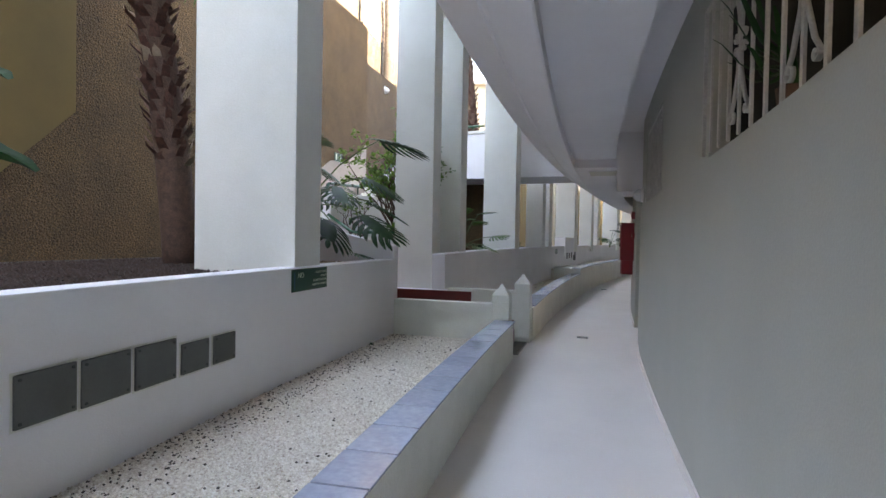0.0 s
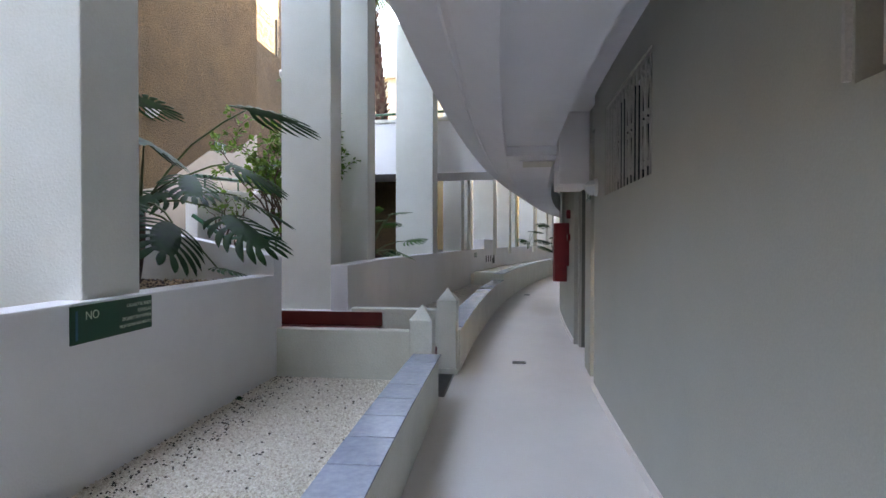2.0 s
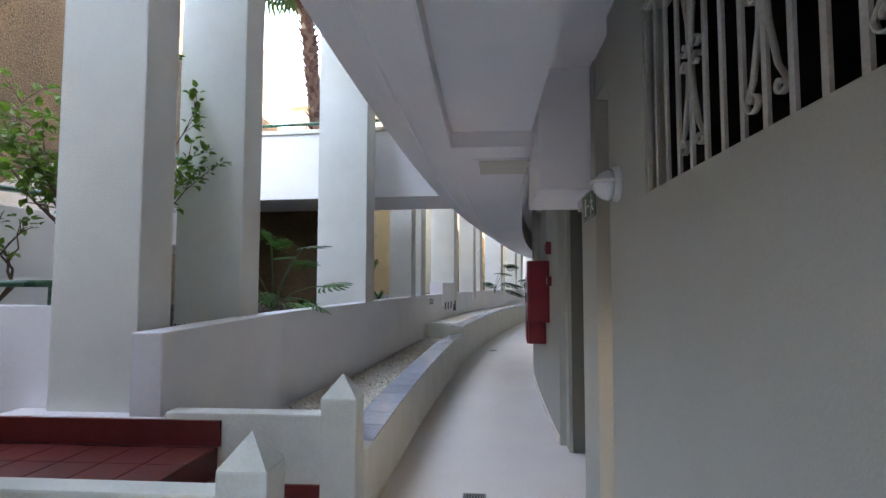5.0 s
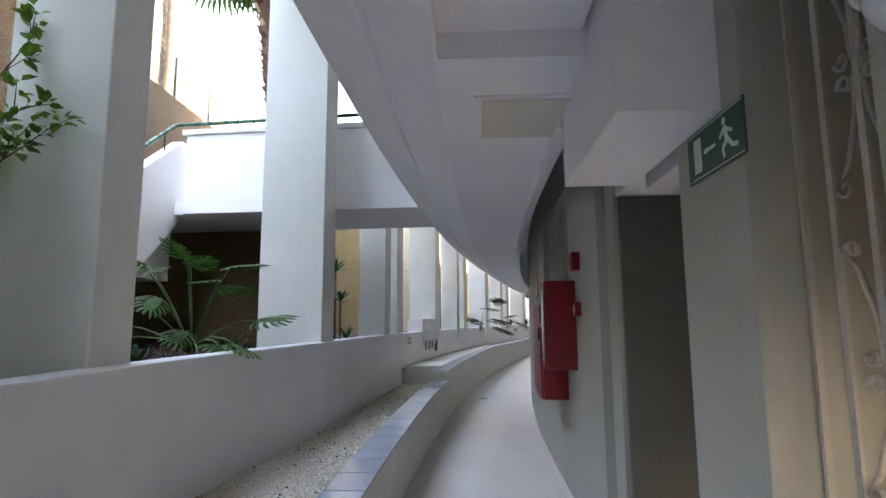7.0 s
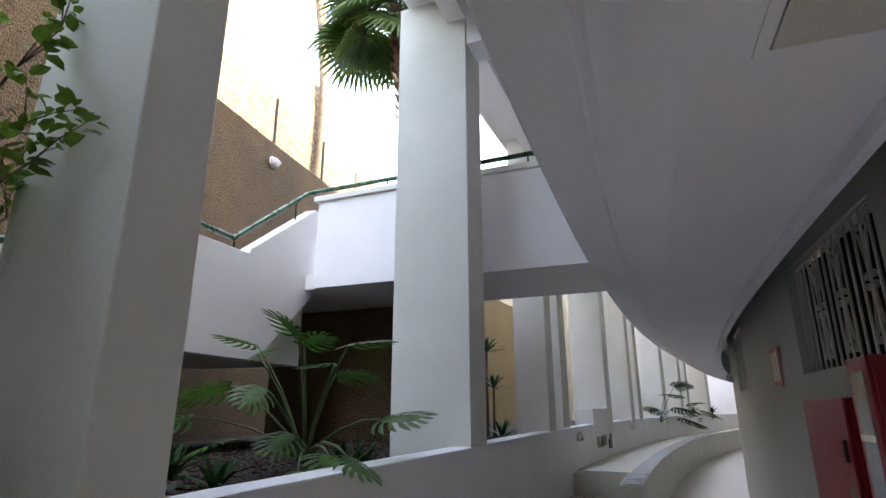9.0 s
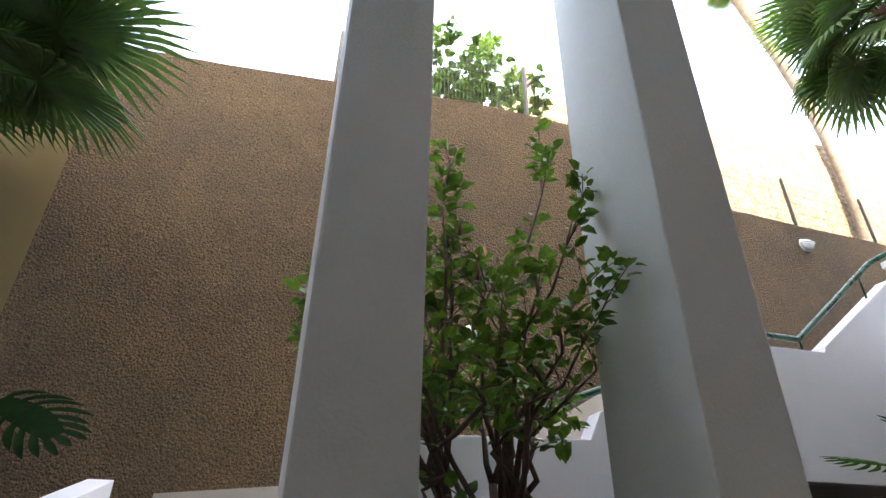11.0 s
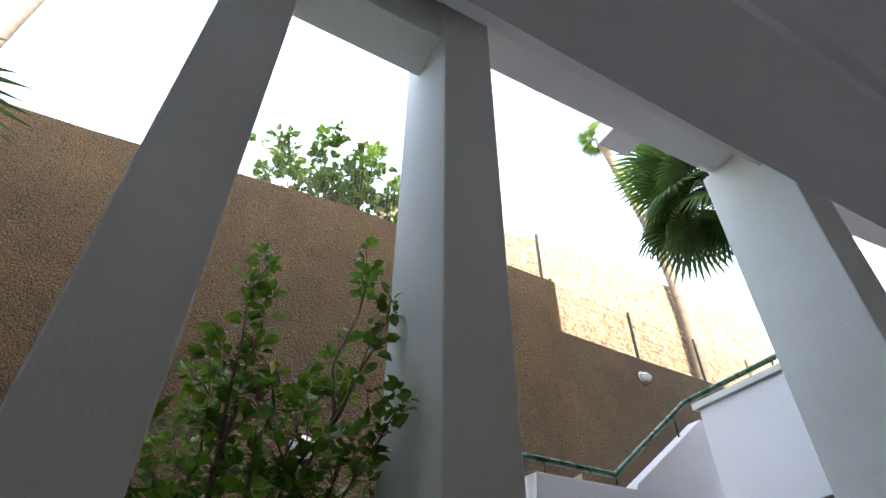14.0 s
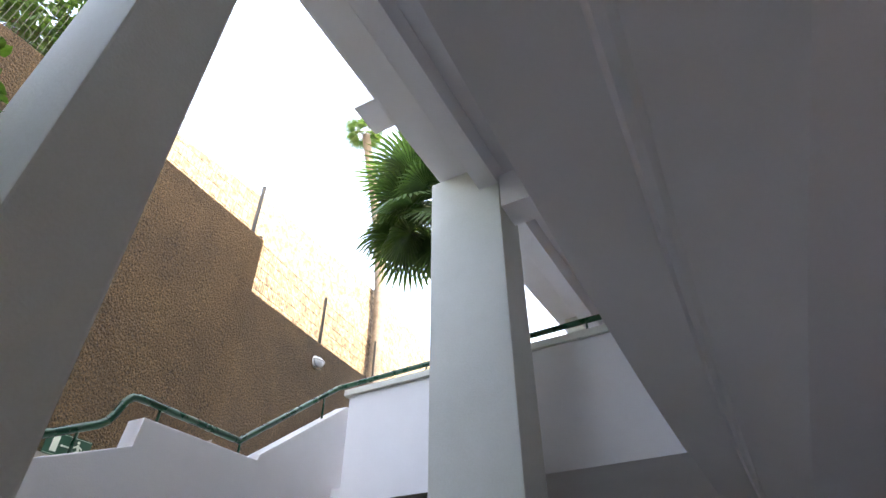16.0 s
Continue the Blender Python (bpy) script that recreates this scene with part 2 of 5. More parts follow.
def write(text, size, m, material, parent, name="lettering", align="LEFT", extrude=0.001):
    cu = bpy.data.curves.new(name, "FONT")
    cu.body, cu.size, cu.align_x, cu.extrude = text, size, align, extrude
    tmp = bpy.data.objects.new(name, cu)
    scene.collection.objects.link(tmp)
    dg = bpy.context.evaluated_depsgraph_get()
    me = bpy.data.meshes.new_from_object(tmp.evaluated_get(dg))
    bpy.data.objects.remove(tmp)
    me.transform(m)
    me.materials.clear()
    me.materials.append(material)
    return part(name, me, None, parent)


# ---------------- large structure ----------------
def kerb_h(s):
    return 0.45 + 0.11 * min(max(s / 6.0, 0), 1)


def wall2_d(s):
    return float(np.interp(s, [0.3, 2.5, 5.0, 10.0, 12.0, 40.0], [2.69, 2.76, 2.57, 2.66, 2.70, 2.70]))


def wall2_z(s):
    return float(np.interp(s, [0.3, 5.0, 24.0], [1.175, 1.215, 1.26]))


S_NEAR, S_FAR = -11.0, 34.0

floor = M().sweep(lambda s: [(-0.6, 0.0), (1.6, 0.0), (1.6, -0.15), (-0.6, -0.15)], S_NEAR, S_FAR)
structure("floor", floor, FLOOR, "smooth pinkish grey polished corridor floor", "floor")

# garden ground under everything, out to the horizon
gr = M().add([(-900, -900, -0.2), (900, -900, -0.2), (900, 900, -0.2), (-900, 900, -0.2)], [(0, 1, 2, 3)])
structure("ground", gr, GROUND, "dry brown ground around the building", "ground")

# corridor wall with its windows, niches and piers
WIN_Z0, WIN_Z1, WALL_TOP = 1.832, 2.58, 2.98
WINDOWS = [(-6.00, -3.82), (-2.02, -0.487), (3.50, 5.15), (8.2, 9.5)]

def fd(s):
    """How far the far wall stands proud of the near one."""
    return float(np.interp(s, [2.5, 3.5, 6.0, 10.0], [0.07, 0.10, 0.17, 0.21]))


def wd(s):
    return float(np.interp(s, [-11, -8, -5, -4, 0.2], [0.77, 0.41, 0.16, 0.11, 0.095]))


def slab(z0, z1):
    return lambda s: [(wd(s), z0), (wd(s), z1), (wd(s) - 0.10, z1), (wd(s) - 0.10, z0)]


def far_slab(z0, z1):
    return lambda s: [(fd(s), z0), (fd(s), z1), (fd(s) - 0.12, z1), (fd(s) - 0.12, z0)]


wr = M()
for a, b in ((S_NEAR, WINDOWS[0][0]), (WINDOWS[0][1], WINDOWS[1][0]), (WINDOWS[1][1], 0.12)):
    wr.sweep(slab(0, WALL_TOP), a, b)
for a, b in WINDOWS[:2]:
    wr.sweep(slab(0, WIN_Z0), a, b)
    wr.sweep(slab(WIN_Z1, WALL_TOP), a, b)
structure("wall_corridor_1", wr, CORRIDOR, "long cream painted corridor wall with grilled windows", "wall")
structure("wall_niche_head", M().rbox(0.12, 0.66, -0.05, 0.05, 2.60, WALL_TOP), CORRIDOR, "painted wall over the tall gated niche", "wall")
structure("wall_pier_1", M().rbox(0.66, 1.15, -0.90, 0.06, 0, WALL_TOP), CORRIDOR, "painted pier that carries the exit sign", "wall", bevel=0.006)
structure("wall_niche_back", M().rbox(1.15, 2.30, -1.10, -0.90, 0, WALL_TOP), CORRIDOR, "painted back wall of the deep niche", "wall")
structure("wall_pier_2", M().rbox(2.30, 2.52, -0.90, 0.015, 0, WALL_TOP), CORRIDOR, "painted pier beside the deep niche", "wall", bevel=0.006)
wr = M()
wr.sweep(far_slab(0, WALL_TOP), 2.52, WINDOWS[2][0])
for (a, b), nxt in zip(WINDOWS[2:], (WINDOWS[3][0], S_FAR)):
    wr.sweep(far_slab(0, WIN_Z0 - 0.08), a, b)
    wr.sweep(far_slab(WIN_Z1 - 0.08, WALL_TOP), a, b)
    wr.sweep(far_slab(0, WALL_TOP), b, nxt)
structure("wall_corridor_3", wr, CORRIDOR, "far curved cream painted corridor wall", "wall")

# rooms behind the windows and gate: boxes painted near black for unlit shade
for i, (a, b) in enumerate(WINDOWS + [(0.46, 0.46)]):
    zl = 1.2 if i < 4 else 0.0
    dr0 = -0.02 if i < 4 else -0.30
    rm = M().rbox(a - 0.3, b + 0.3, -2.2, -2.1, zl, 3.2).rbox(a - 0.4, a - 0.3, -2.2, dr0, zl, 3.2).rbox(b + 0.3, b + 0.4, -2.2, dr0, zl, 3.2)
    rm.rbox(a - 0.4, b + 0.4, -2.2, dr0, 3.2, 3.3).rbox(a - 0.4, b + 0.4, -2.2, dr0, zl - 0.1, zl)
    structure("wall_room_%d" % (i + 1), rm, DARK, "plain box behind a grille, painted dark for an unlit room", "wall")
# door at the back of the deep niche
structure("door_2", M().rbox(2.262, 2.312, -0.88, -0.012, 0.01, 2.14), mat("dark_grey_door_paint", (0.13, 0.135, 0.12), (0.11, 0.115, 0.10), 0.5, 2), "dark grey metal door standing open in the niche", "door", bevel=0.004)
dr = M().rbox(1.32, 2.22, -0.90, -0.86, 0.0, 2.02)
structure("door_1", dr, CORRIDOR, "closed plain painted door in the niche", "door", bevel=0.004)

# ceiling: edge beam, raised near field, lower far field, upper cove by the wall
cl = M()
def soffit(inner):
    return lambda s: [(1.64, 2.88), (1.62, 3.04), (inner, 3.04), (inner, 2.44), (0.98, 2.44), (1.24, 2.60), (1.26, 2.632), (1.285, 2.652), (1.30, 2.648)]
cl.sweep(soffit(0.965), S_NEAR, 1.12)
cl.sweep(lambda s: [(0.965, 2.55), (0.965, 3.04), (0.40, 3.04), (0.40, 2.55)], S_NEAR, 1.12)
cl.sweep(lambda s: [(0.40, 2.85), (0.40, 3.1), (-0.3, 3.1), (-0.3, 2.85)], S_NEAR, 1.12)
cl.sweep(soffit(0.37), 1.12, S_FAR)
cl.sweep(lambda s: [(0.368, 2.86), (0.368, 3.09), (-0.29, 3.09), (-0.29, 2.86)], 1.73, S_FAR)
cl.sweep(lambda s: [(0.0, 2.98), (0.0, 3.1), (-1.3, 3.1), (-1.3, 2.98)], 0.28, S_FAR)
structure("ceiling", cl, CEILING, "white painted curved ceiling with a stepped edge beam", "ceiling")
bm_ = M().rbox(0.77, 1.72, 0.062, 0.385, 2.07, 2.96).rbox(1.72, 2.32, -0.9, 0.0, 2.15, 2.98).rbox(1.20, 1.72, -0.9, 0.0, 2.05, 2.98)
structure("trim_duct_box", bm_, CEILING, "white boxed duct above the door niche", "beam", bevel=0.004)
lg = M().sweep(lambda s: [(0.40, 2.37), (0.40, 2.437), (0.35, 2.437), (0.35, 2.37)], 1.73, S_FAR)
structure("trim_wall_beam", lg, CEILING, "white lip along the wall edge of the ceiling", "beam")
bs_ = M().sweep(lambda s: [(wd(s), 0.003), (wd(s), 0.075), (wd(s) + 0.012, 0.072), (wd(s) + 0.012, 0.003)], S_NEAR, 0.16)
structure("baseboard_1", bs_, FLOOR, "thin pinkish skirting at the foot of the corridor wall", "baseboard")
bs_ = M().sweep(lambda s: [(fd(s), 0.003), (fd(s), 0.075), (fd(s) + 0.012, 0.072), (fd(s) + 0.012, 0.003)], 2.53, S_FAR)
structure("baseboard_2", bs_, FLOOR, "thin pinkish skirting at the foot of the curved wall", "baseboard")

# kerb: body and tiled top
kb = M()
kb.sweep(lambda s: [(1.52, 0), (1.52, kerb_h(s) - 0.012), (1.735, kerb_h(s) - 0.012), (1.735, 0)], S_NEAR, -0.57)
kerb1 = structure("kerb_1", kb, LOW, "low plastered kerb wall of the gravel bed", "kerb", bevel=0.006)
kb = M()
kb.sweep(lambda s: [(1.46, 0), (1.46, kerb_h(s) - 0.012), (1.70, kerb_h(s) - 0.012), (1.70, 0)], 0.75, 7.4)
kerb2 = structure("kerb_2", kb, LOW, "curving low plastered kerb wall of the gravel bed", "kerb", bevel=0.006)
kb = M()
kb.sweep(lambda s: [(1.46, 0), (1.46, 0.69), (1.70, 0.69), (1.70, 0)], 7.4, S_FAR)
kerb3 = structure("kerb_3", kb, LOW, "higher far stretch of the curving kerb wall", "kerb", bevel=0.006)

# white planter walls
W1D, W1Z = 3.05, 1.13
w1 = M().sweep(lambda s: [(W1D, 0), (W1D, W1Z), (W1D + 0.2, W1Z), (W1D + 0.2, 0)], S_NEAR, -0.36)
structure("wall_planter_1", w1, WHITE, "white plastered planter wall with rounded top", "planter wall", bevel=0.012)
w2 = M().sweep(lambda s: [(wall2_d(s), 0), (wall2_d(s), wall2_z(s)), (wall2_d(s) + 0.2, wall2_z(s)), (wall2_d(s) + 0.2, 0)], 0.55, S_FAR)
structure("wall_planter_2", w2, WHITE, "long curving white plastered planter wall", "planter wall", bevel=0.012)

# gravel beds
g1 = M().sweep(lambda s: [(1.70, 0.19), (W1D, 0.19), (W1D, 0.0), (1.70, 0.0)], S_NEAR, -0.50)
structure("gravel_bed_1", g1, GRAVEL, "pale gravel bed between kerb and planter wall", "gravel")
g2 = M().sweep(lambda s: [(1.70, 0.26), (wall2_d(s), 0.26), (wall2_d(s), 0.0), (1.70, 0.0)], 0.62, 9.5)
structure("gravel_bed_2", g2, GRAVEL, "pale gravel bed along the curving kerb", "gravel")
g3 = M().sweep(lambda s: [(1.70, 0.56), (wall2_d(s), 0.56), (wall2_d(s), 0.0), (1.70, 0.0)], 9.5, S_FAR)
structure("gravel_bed_3", g3, GRAVEL, "raised far gravel bed", "gravel")
dv = M().rbox(9.45, 9.75, 1.70, 2.55, 0.2, 0.62)
structure("trim_bed_divider", dv, LOW, "low plastered divider across the gravel bed", "divider", bevel=0.008)

# soil of the planters
so = M().sweep(lambda s: [(W1D + 0.2, 1.06), (7.6, 1.06), (7.6, 0.6), (W1D + 0.2, 0.6)], S_NEAR, -0.50)
structure("soil_1", so, SOIL, "dark bark mulch in the planter", "soil")
so = M().sweep(lambda s: [(wall2_d(s) + 0.2, 1.10), (8.5, 1.10), (8.5, 0.6), (wall2_d(s) + 0.2, 0.6)], 1.3, S_FAR)
structure("soil_2", so, SOIL, "dark bark mulch in the planter", "soil")

# columns
COLS = [(-2.68, -2.236, 3.107, 4.118), (0.645, 1.0, 2.93, 3.52), (1.93, 2.285, 2.885, 3.503), (5.02, 5.455, 2.60, 3.345),
        (8.24, 8.62, 2.65, 3.12), (9.40, 9.85, 2.72, 3.40), (12.85, 13.35, 2.66, 3.36), (15.55, 15.95, 2.65, 3.15), (16.9, 17.35, 2.72, 3.4),
        (20.2, 20.7, 2.66, 3.36), (22.9, 23.3, 2.65, 3.15), (24.3, 24.75, 2.72, 3.4), (27.4, 27.9, 2.66, 3.36)]
UP = 5.70
for i, (a, b, d0, d1) in enumerate(COLS):
    base = 0.3 if i == 1 else 1.0
    structure("column_%d" % (i + 1), M().rbox(a, b, d0, d1, base, UP), COLUMN, "tall rectangular white rough-plastered column", "column", bevel=0.012)

# upper storey: slab with fascia, cross beams and bracket ends
us = M().sweep(lambda s: [(3.22, UP), (3.22, 6.05), (-1.3, 6.05), (-1.3, UP)], S_NEAR, S_FAR)
us.sweep(lambda s: [(3.30, UP + 0.10), (3.30, 6.5), (3.22, 6.5), (3.22, UP + 0.10)], S_NEAR, S_FAR)
structure("ceiling_upper", us, WHITE, "white upper gallery slab with a stepped fascia", "slab", bevel=0.006)
for k, s in enumerate((-2.5, 0.6, 2.1, 5.2, 8.4, 9.6, 13.1, 15.8, 17.1, 20.4)):
    structure("trim_cross_beam_%d" % (k + 1), M().rbox(s - 0.16, s + 0.16, 0.0, 2.598, 5.09, 5.50), WHITE, "white cross beam under the upper slab", "beam", bevel=0.006)
eb = M().sweep(lambda s: [(2.60, 5.38), (2.60, UP - 0.004), (2.80, UP - 0.004), (2.80, 5.38)], S_NEAR, S_FAR, 1.0)
structure("trim_edge_beam", eb, WHITE, "white edge beam hanging under the upper slab", "beam", bevel=0.006)
structure("trim_pair_beam", M().rbox(1.0, 1.93, 2.95, 3.3, 5.2, UP - 0.003), COLUMN, "plastered beam joining two columns at their tops", "beam", bevel=0.008)
for k, s in enumerate((-2.6, 4.05, 11.5)):
    structure("trim_bracket_%d" % (k + 1), M().rbox(s, s + 0.36, 3.32, 3.66, UP + 0.34, UP + 0.58), WHITE, "white concrete bracket end on the fascia", "beam", bevel=0.008)
# storey and roof edge out of view, 13 m high to block the sun
uw = M().sweep(lambda s: [(-0.05, 3.1), (-0.05, 13.0), (-1.3, 13.0), (-1.3, 3.1)], S_NEAR, S_FAR, 1.0)
uw.sweep(lambda s: [(2.6, 8.9), (2.6, 13.0), (-0.05, 13.0), (-0.05, 8.9)], S_NEAR, S_FAR, 1.0)
structure("wall_upper_storey", uw, WHITE, "unseen white upper storey wall and roof edge, raised to block the sun", "wall")
# unseen end wall, made 8 m high to cut sky light over the garden
structure("wall_end_near", M().rbox(S_NEAR - 0.4, S_NEAR, -1.3, 12.0, 0, 8.0), CORRIDOR, "unseen plain high wall added to close the near end and shade the garden", "wall")

# retaining wall in tan roughcast, with its step
def tan_x(y):
    return float(np.interp(y, [-14, -1.2, 3, 6.8, 9, 14, 40], [-7.2, -6.75, -6.45, -6.55, -6.95, -7.6, -9.0]))


def tan_top(y):
    return float(np.interp(y, [-14, 0, 6.72], [6.4, 6.62, 6.84])) if y < 6.73 else float(np.interp(y, [6.73, 9, 14, 40], [5.92, 6.2, 6.7, 8.0]))


def wall_strip(m, ys, fx, fz, thick, z0):
    """One unbroken wall swept along y, with end caps."""
    o = len(m.v)
    last = len(ys) - 1
    for k, y in enumerate(ys):
        top = fz(y + (1e-4 if k == 0 else -1e-4 if k == last else 0))
        m.v += [(fx(y) - thick, y, z0), (fx(y), y, z0), (fx(y), y, top), (fx(y) - thick, y, top)]
    for k in range(last):
        for j in range(4):
            a, c = o + k * 4 + j, o + k * 4 + (j + 1) % 4
            m.f.append((a, c, c + 4, a + 4))
    m.f += [(o + 3, o + 2, o + 1, o), (o + last * 4, o + last * 4 + 1, o + last * 4 + 2, o + last * 4 + 3)]


tw = M()
wall_strip(tw, [-14, -8, -3, 0, 3, 5, 6.73], tan_x, tan_top, 0.35, 0.0)
structure("wall_retaining_1", tw, TAN, "high tan roughcast retaining wall", "wall")
tw = M()
wall_strip(tw, [6.73, 9, 11, 14, 20, 30, 40], tan_x, tan_top, 0.35, 0.0)
structure("wall_retaining_2", tw, TAN, "lower tan roughcast retaining wall", "wall")
yw = M()
def skin(pts, off):
    return [(tan_x(y) + off, y, z) for y, z in pts]
yp = [(-1.22, 6.55), (-1.22, 2.92), (-2.2, 1.95), (-3.05, 1.05), (-13.9, 1.05), (-13.9, 6.35)]
yw.add(skin(yp, 0.025) + skin(yp, 0.002), [tuple(range(6)), tuple(range(11, 5, -1))] + [(k, k + 6, (k + 1) % 6 + 6, (k + 1) % 6) for k in range(6)])
structure("wall_yellow_render", yw, YELLOW, "smooth ochre yellow render on the retaining wall", "wall")
yf = M()
wall_strip(yf, [9.3, 12, 16, 22, 30, 40], lambda y: float(np.interp(y, [9.3, 14, 22, 30, 40], [-5.2, -4.9, -3.8, -2.0, 1.0])), lambda y: 4.6, 0.3, 0.0)
structure("wall_yellow_far", yf, YELLOW, "ochre yellow rendered garden wall beyond the bridge", "wall")
# added end wall that keeps sunlight out of the far corridor
structure("wall_end_far", M().rbox(S_FAR, S_FAR + 0.2, -1.3, 8.0, 0, 6.0), WHITE, "plain white wall added to close the far corridor against the sun", "wall")
structure("terrace", M().box(-40, -7.3, -14, 60, 5.4, 5.7), GROUND, "dry raised ground behind the retaining wall", "ground")
sw = M()
sw.prism([(4.6, 5.0), (17.5, 5.0), (17.5, 10.3), (14.0, 10.6), (9.0, 10.3), (4.6, 9.7)], "x", -9.4, -8.95)
structure("wall_stone_terrace", sw, STONE, "pale sunlit rubble stone terrace wall", "wall")

# stairs: balustrade, steps, landing and bridge
BX = -4.72
bal = M().prism([(1.45, 1.0), (4.35, 1.0), (4.35, 1.98), (5.85, 1.98), (6.9, 2.87), (6.9, 3.93), (6.8, 3.93), (5.62, 3.09), (5.60, 3.04), (4.46, 3.02), (4.44, 2.82), (3.30, 2.36), (3.20, 2.17), (1.45, 2.11)], "x", BX - 0.16, BX)
structure("balustrade", bal, WHITE, "white plastered stair balustrade with stepped top", "balustrade", bevel=0.008)
st = M()
for k in range(6):
    st.box(-6.35, BX - 0.16, 5.6 + 0.22 * k, 6.9, 2.0 + 0.165 * k, 2.165 + 0.165 * k)
st.box(-6.35, BX - 0.16, 4.4, 5.9, 1.98, 2.1)
for k in range(5):
    st.box(-6.35, BX - 0.16, 3.3 + 0.24 * k, 4.4, 1.28 + 0.165 * k, 1.445 + 0.165 * k)
st.box(-6.05, BX - 0.16, 0.35, 3.4, 0.9, 1.28)
structure("stairs", st, LOW, "concrete stair flights behind the balustrade", "stairs")
br = M().rbox(5.81, 7.20, 0.9, 6.45, 2.87, 3.05)
structure("bridge_slab", br, WHITE, "white footbridge slab to the upper gallery", "bridge", bevel=0.006)
structure("wall_under_bridge", M().rbox(7.08, 7.19, 3.35, 6.5, 0.9, 2.868), TAN, "tan roughcast wall under the bridge", "wall")
structure("bridge_parapet_1", M().rbox(5.77, 5.91, 0.9, 4.80, 2.871, 3.95), WHITE, "white bridge parapet wall", "parapet", bevel=0.006)
structure("bridge_parapet_2", M().rbox(7.06, 7.199, 0.9, 6.4, 2.872, 3.95), WHITE, "white bridge parapet wall", "parapet", bevel=0.006)
structure("trim_bridge_coping_1", M().rbox(5.735, 5.945, 0.9, 4.85, 3.952, 4.02), LOW, "grey coping on the bridge parapet", "coping", bevel=0.006)
structure("trim_bridge_coping_2", M().rbox(7.03, 7.24, 0.9, 6.4, 3.952, 4.02), LOW, "grey coping on the bridge parapet", "coping", bevel=0.006)

# entry steps between the two gate posts
structure("wall_entry_near", M().box(-3.05, -1.70, 0.0, 0.14, 0.0, 0.63), LOW, "low plastered wall beside the entry steps", "wall", bevel=0.012)
structure("wall_entry_far", M().box(-2.66, -1.65, 1.06, 1.20, 0.0, 0.70), LOW, "low plastered wall beside the entry steps", "wall", bevel=0.012)
pw = M().prism([(-3.046, 1.0), (-3.046, 1.30), (-4.93, 1.68), (-6.0, 1.9), (-6.0, 1.0)], "y", -0.05, 0.122)
structure("wall_planter_end", pw, WHITE, "white sloping end wall of the planter", "planter wall", bevel=0.01)
es = M()
es.box(-2.05, -1.68, 0.16, 1.06, 0.0, 0.17).box(-2.32, -2.05, 0.14, 1.06, 0.0, 0.34).box(-4.6, -2.32, 0.14, 1.06, 0.0, 0.50)
structure("stairs_entry", es, REDTILE, "red tiled entry steps and landing", "stairs", bevel=0.006)
structure("trim_red_skirting_low", M().box(-2.05, -1.69, 1.035, 1.058, 0.171, 0.30), REDTILE, "red tile skirting beside the first step", "skirting", bevel=0.003)
structure("trim_red_skirting", M().box(-3.75, -2.30, 1.035, 1.058, 0.509, 0.66), REDTILE, "red tile skirting", "skirting", bevel=0.003)
structure("wall_entry_ledge", M().box(-3.75, -2.66, 1.061, 1.26, 0.0, 0.665), WHITE, "white ledge under the column beside the steps", "wall", bevel=0.01)
structure("wall_entry_back", M().box(-4.72, -2.95, 1.262, 1.38, 0.3, 1.33), WHITE, "white wall behind the entry landing", "wall", bevel=0.01)

# ---------------- rails, posts, fittings ----------------
def gate_post(x, y, h, w):
    t = thing("gate_post", "squat plastered gate post with a pyramid top", "post", (x, y, 0), group="gate posts at the entry steps")
    part("body", M().box(x - w / 2, x + w / 2, y - w / 2, y + w / 2, 0, h - 0.13), LOW, t, bevel=0.012)
    c = w / 2 - 0.004
    part("cap", M().add([(x - c, y - c, h - 0.131), (x + c, y - c, h - 0.131), (x + c, y + c, h - 0.131), (x - c, y + c, h - 0.131), (x, y, h)],
                        [(3, 2, 1, 0), (0, 1, 4), (1, 2, 4), (2, 3, 4), (3, 0, 4)]), LOW, t)
    part("plinth", M().box(x - w / 2 - 0.012, x + w / 2 + 0.012, y - w / 2 - 0.012, y + w / 2 + 0.012, 0, 0.07), LOW, t, "stained mortar at the foot", bevel=0.008)


gate_post(-1.685, 0.06, 0.872, 0.21)
gate_post(-1.585, 1.14, 0.935, 0.215)


def rail(name, pts, posts, label, r=0.028):
    t = thing(name, label, "handrail", pts[0])
    # round the bends
    out = [Vector(pts[0])]
    for a, b, c in zip(pts[:-2], pts[1:-1], pts[2:]):
        a, b, c = Vector(a), Vector(b), Vector(c)
        k = min(0.07, (a - b).length * 0.4, (c - b).length * 0.4)
        p, q = b + (a - b).normalized() * k, b + (c - b).normalized() * k
        out += [p, p * 0.25 + b * 0.5 + q * 0.25, q]
    out.append(Vector(pts[-1]))
    part("rail", M().tube(out, r, 12), GREEN, t, smooth=True)
    for x, y, z0, z1 in posts:
        part("bracket", M().tube([(x, y, z0), (x, y, z1)], 0.011, 8), GREEN, t, smooth=True)


RX = BX - 0.08
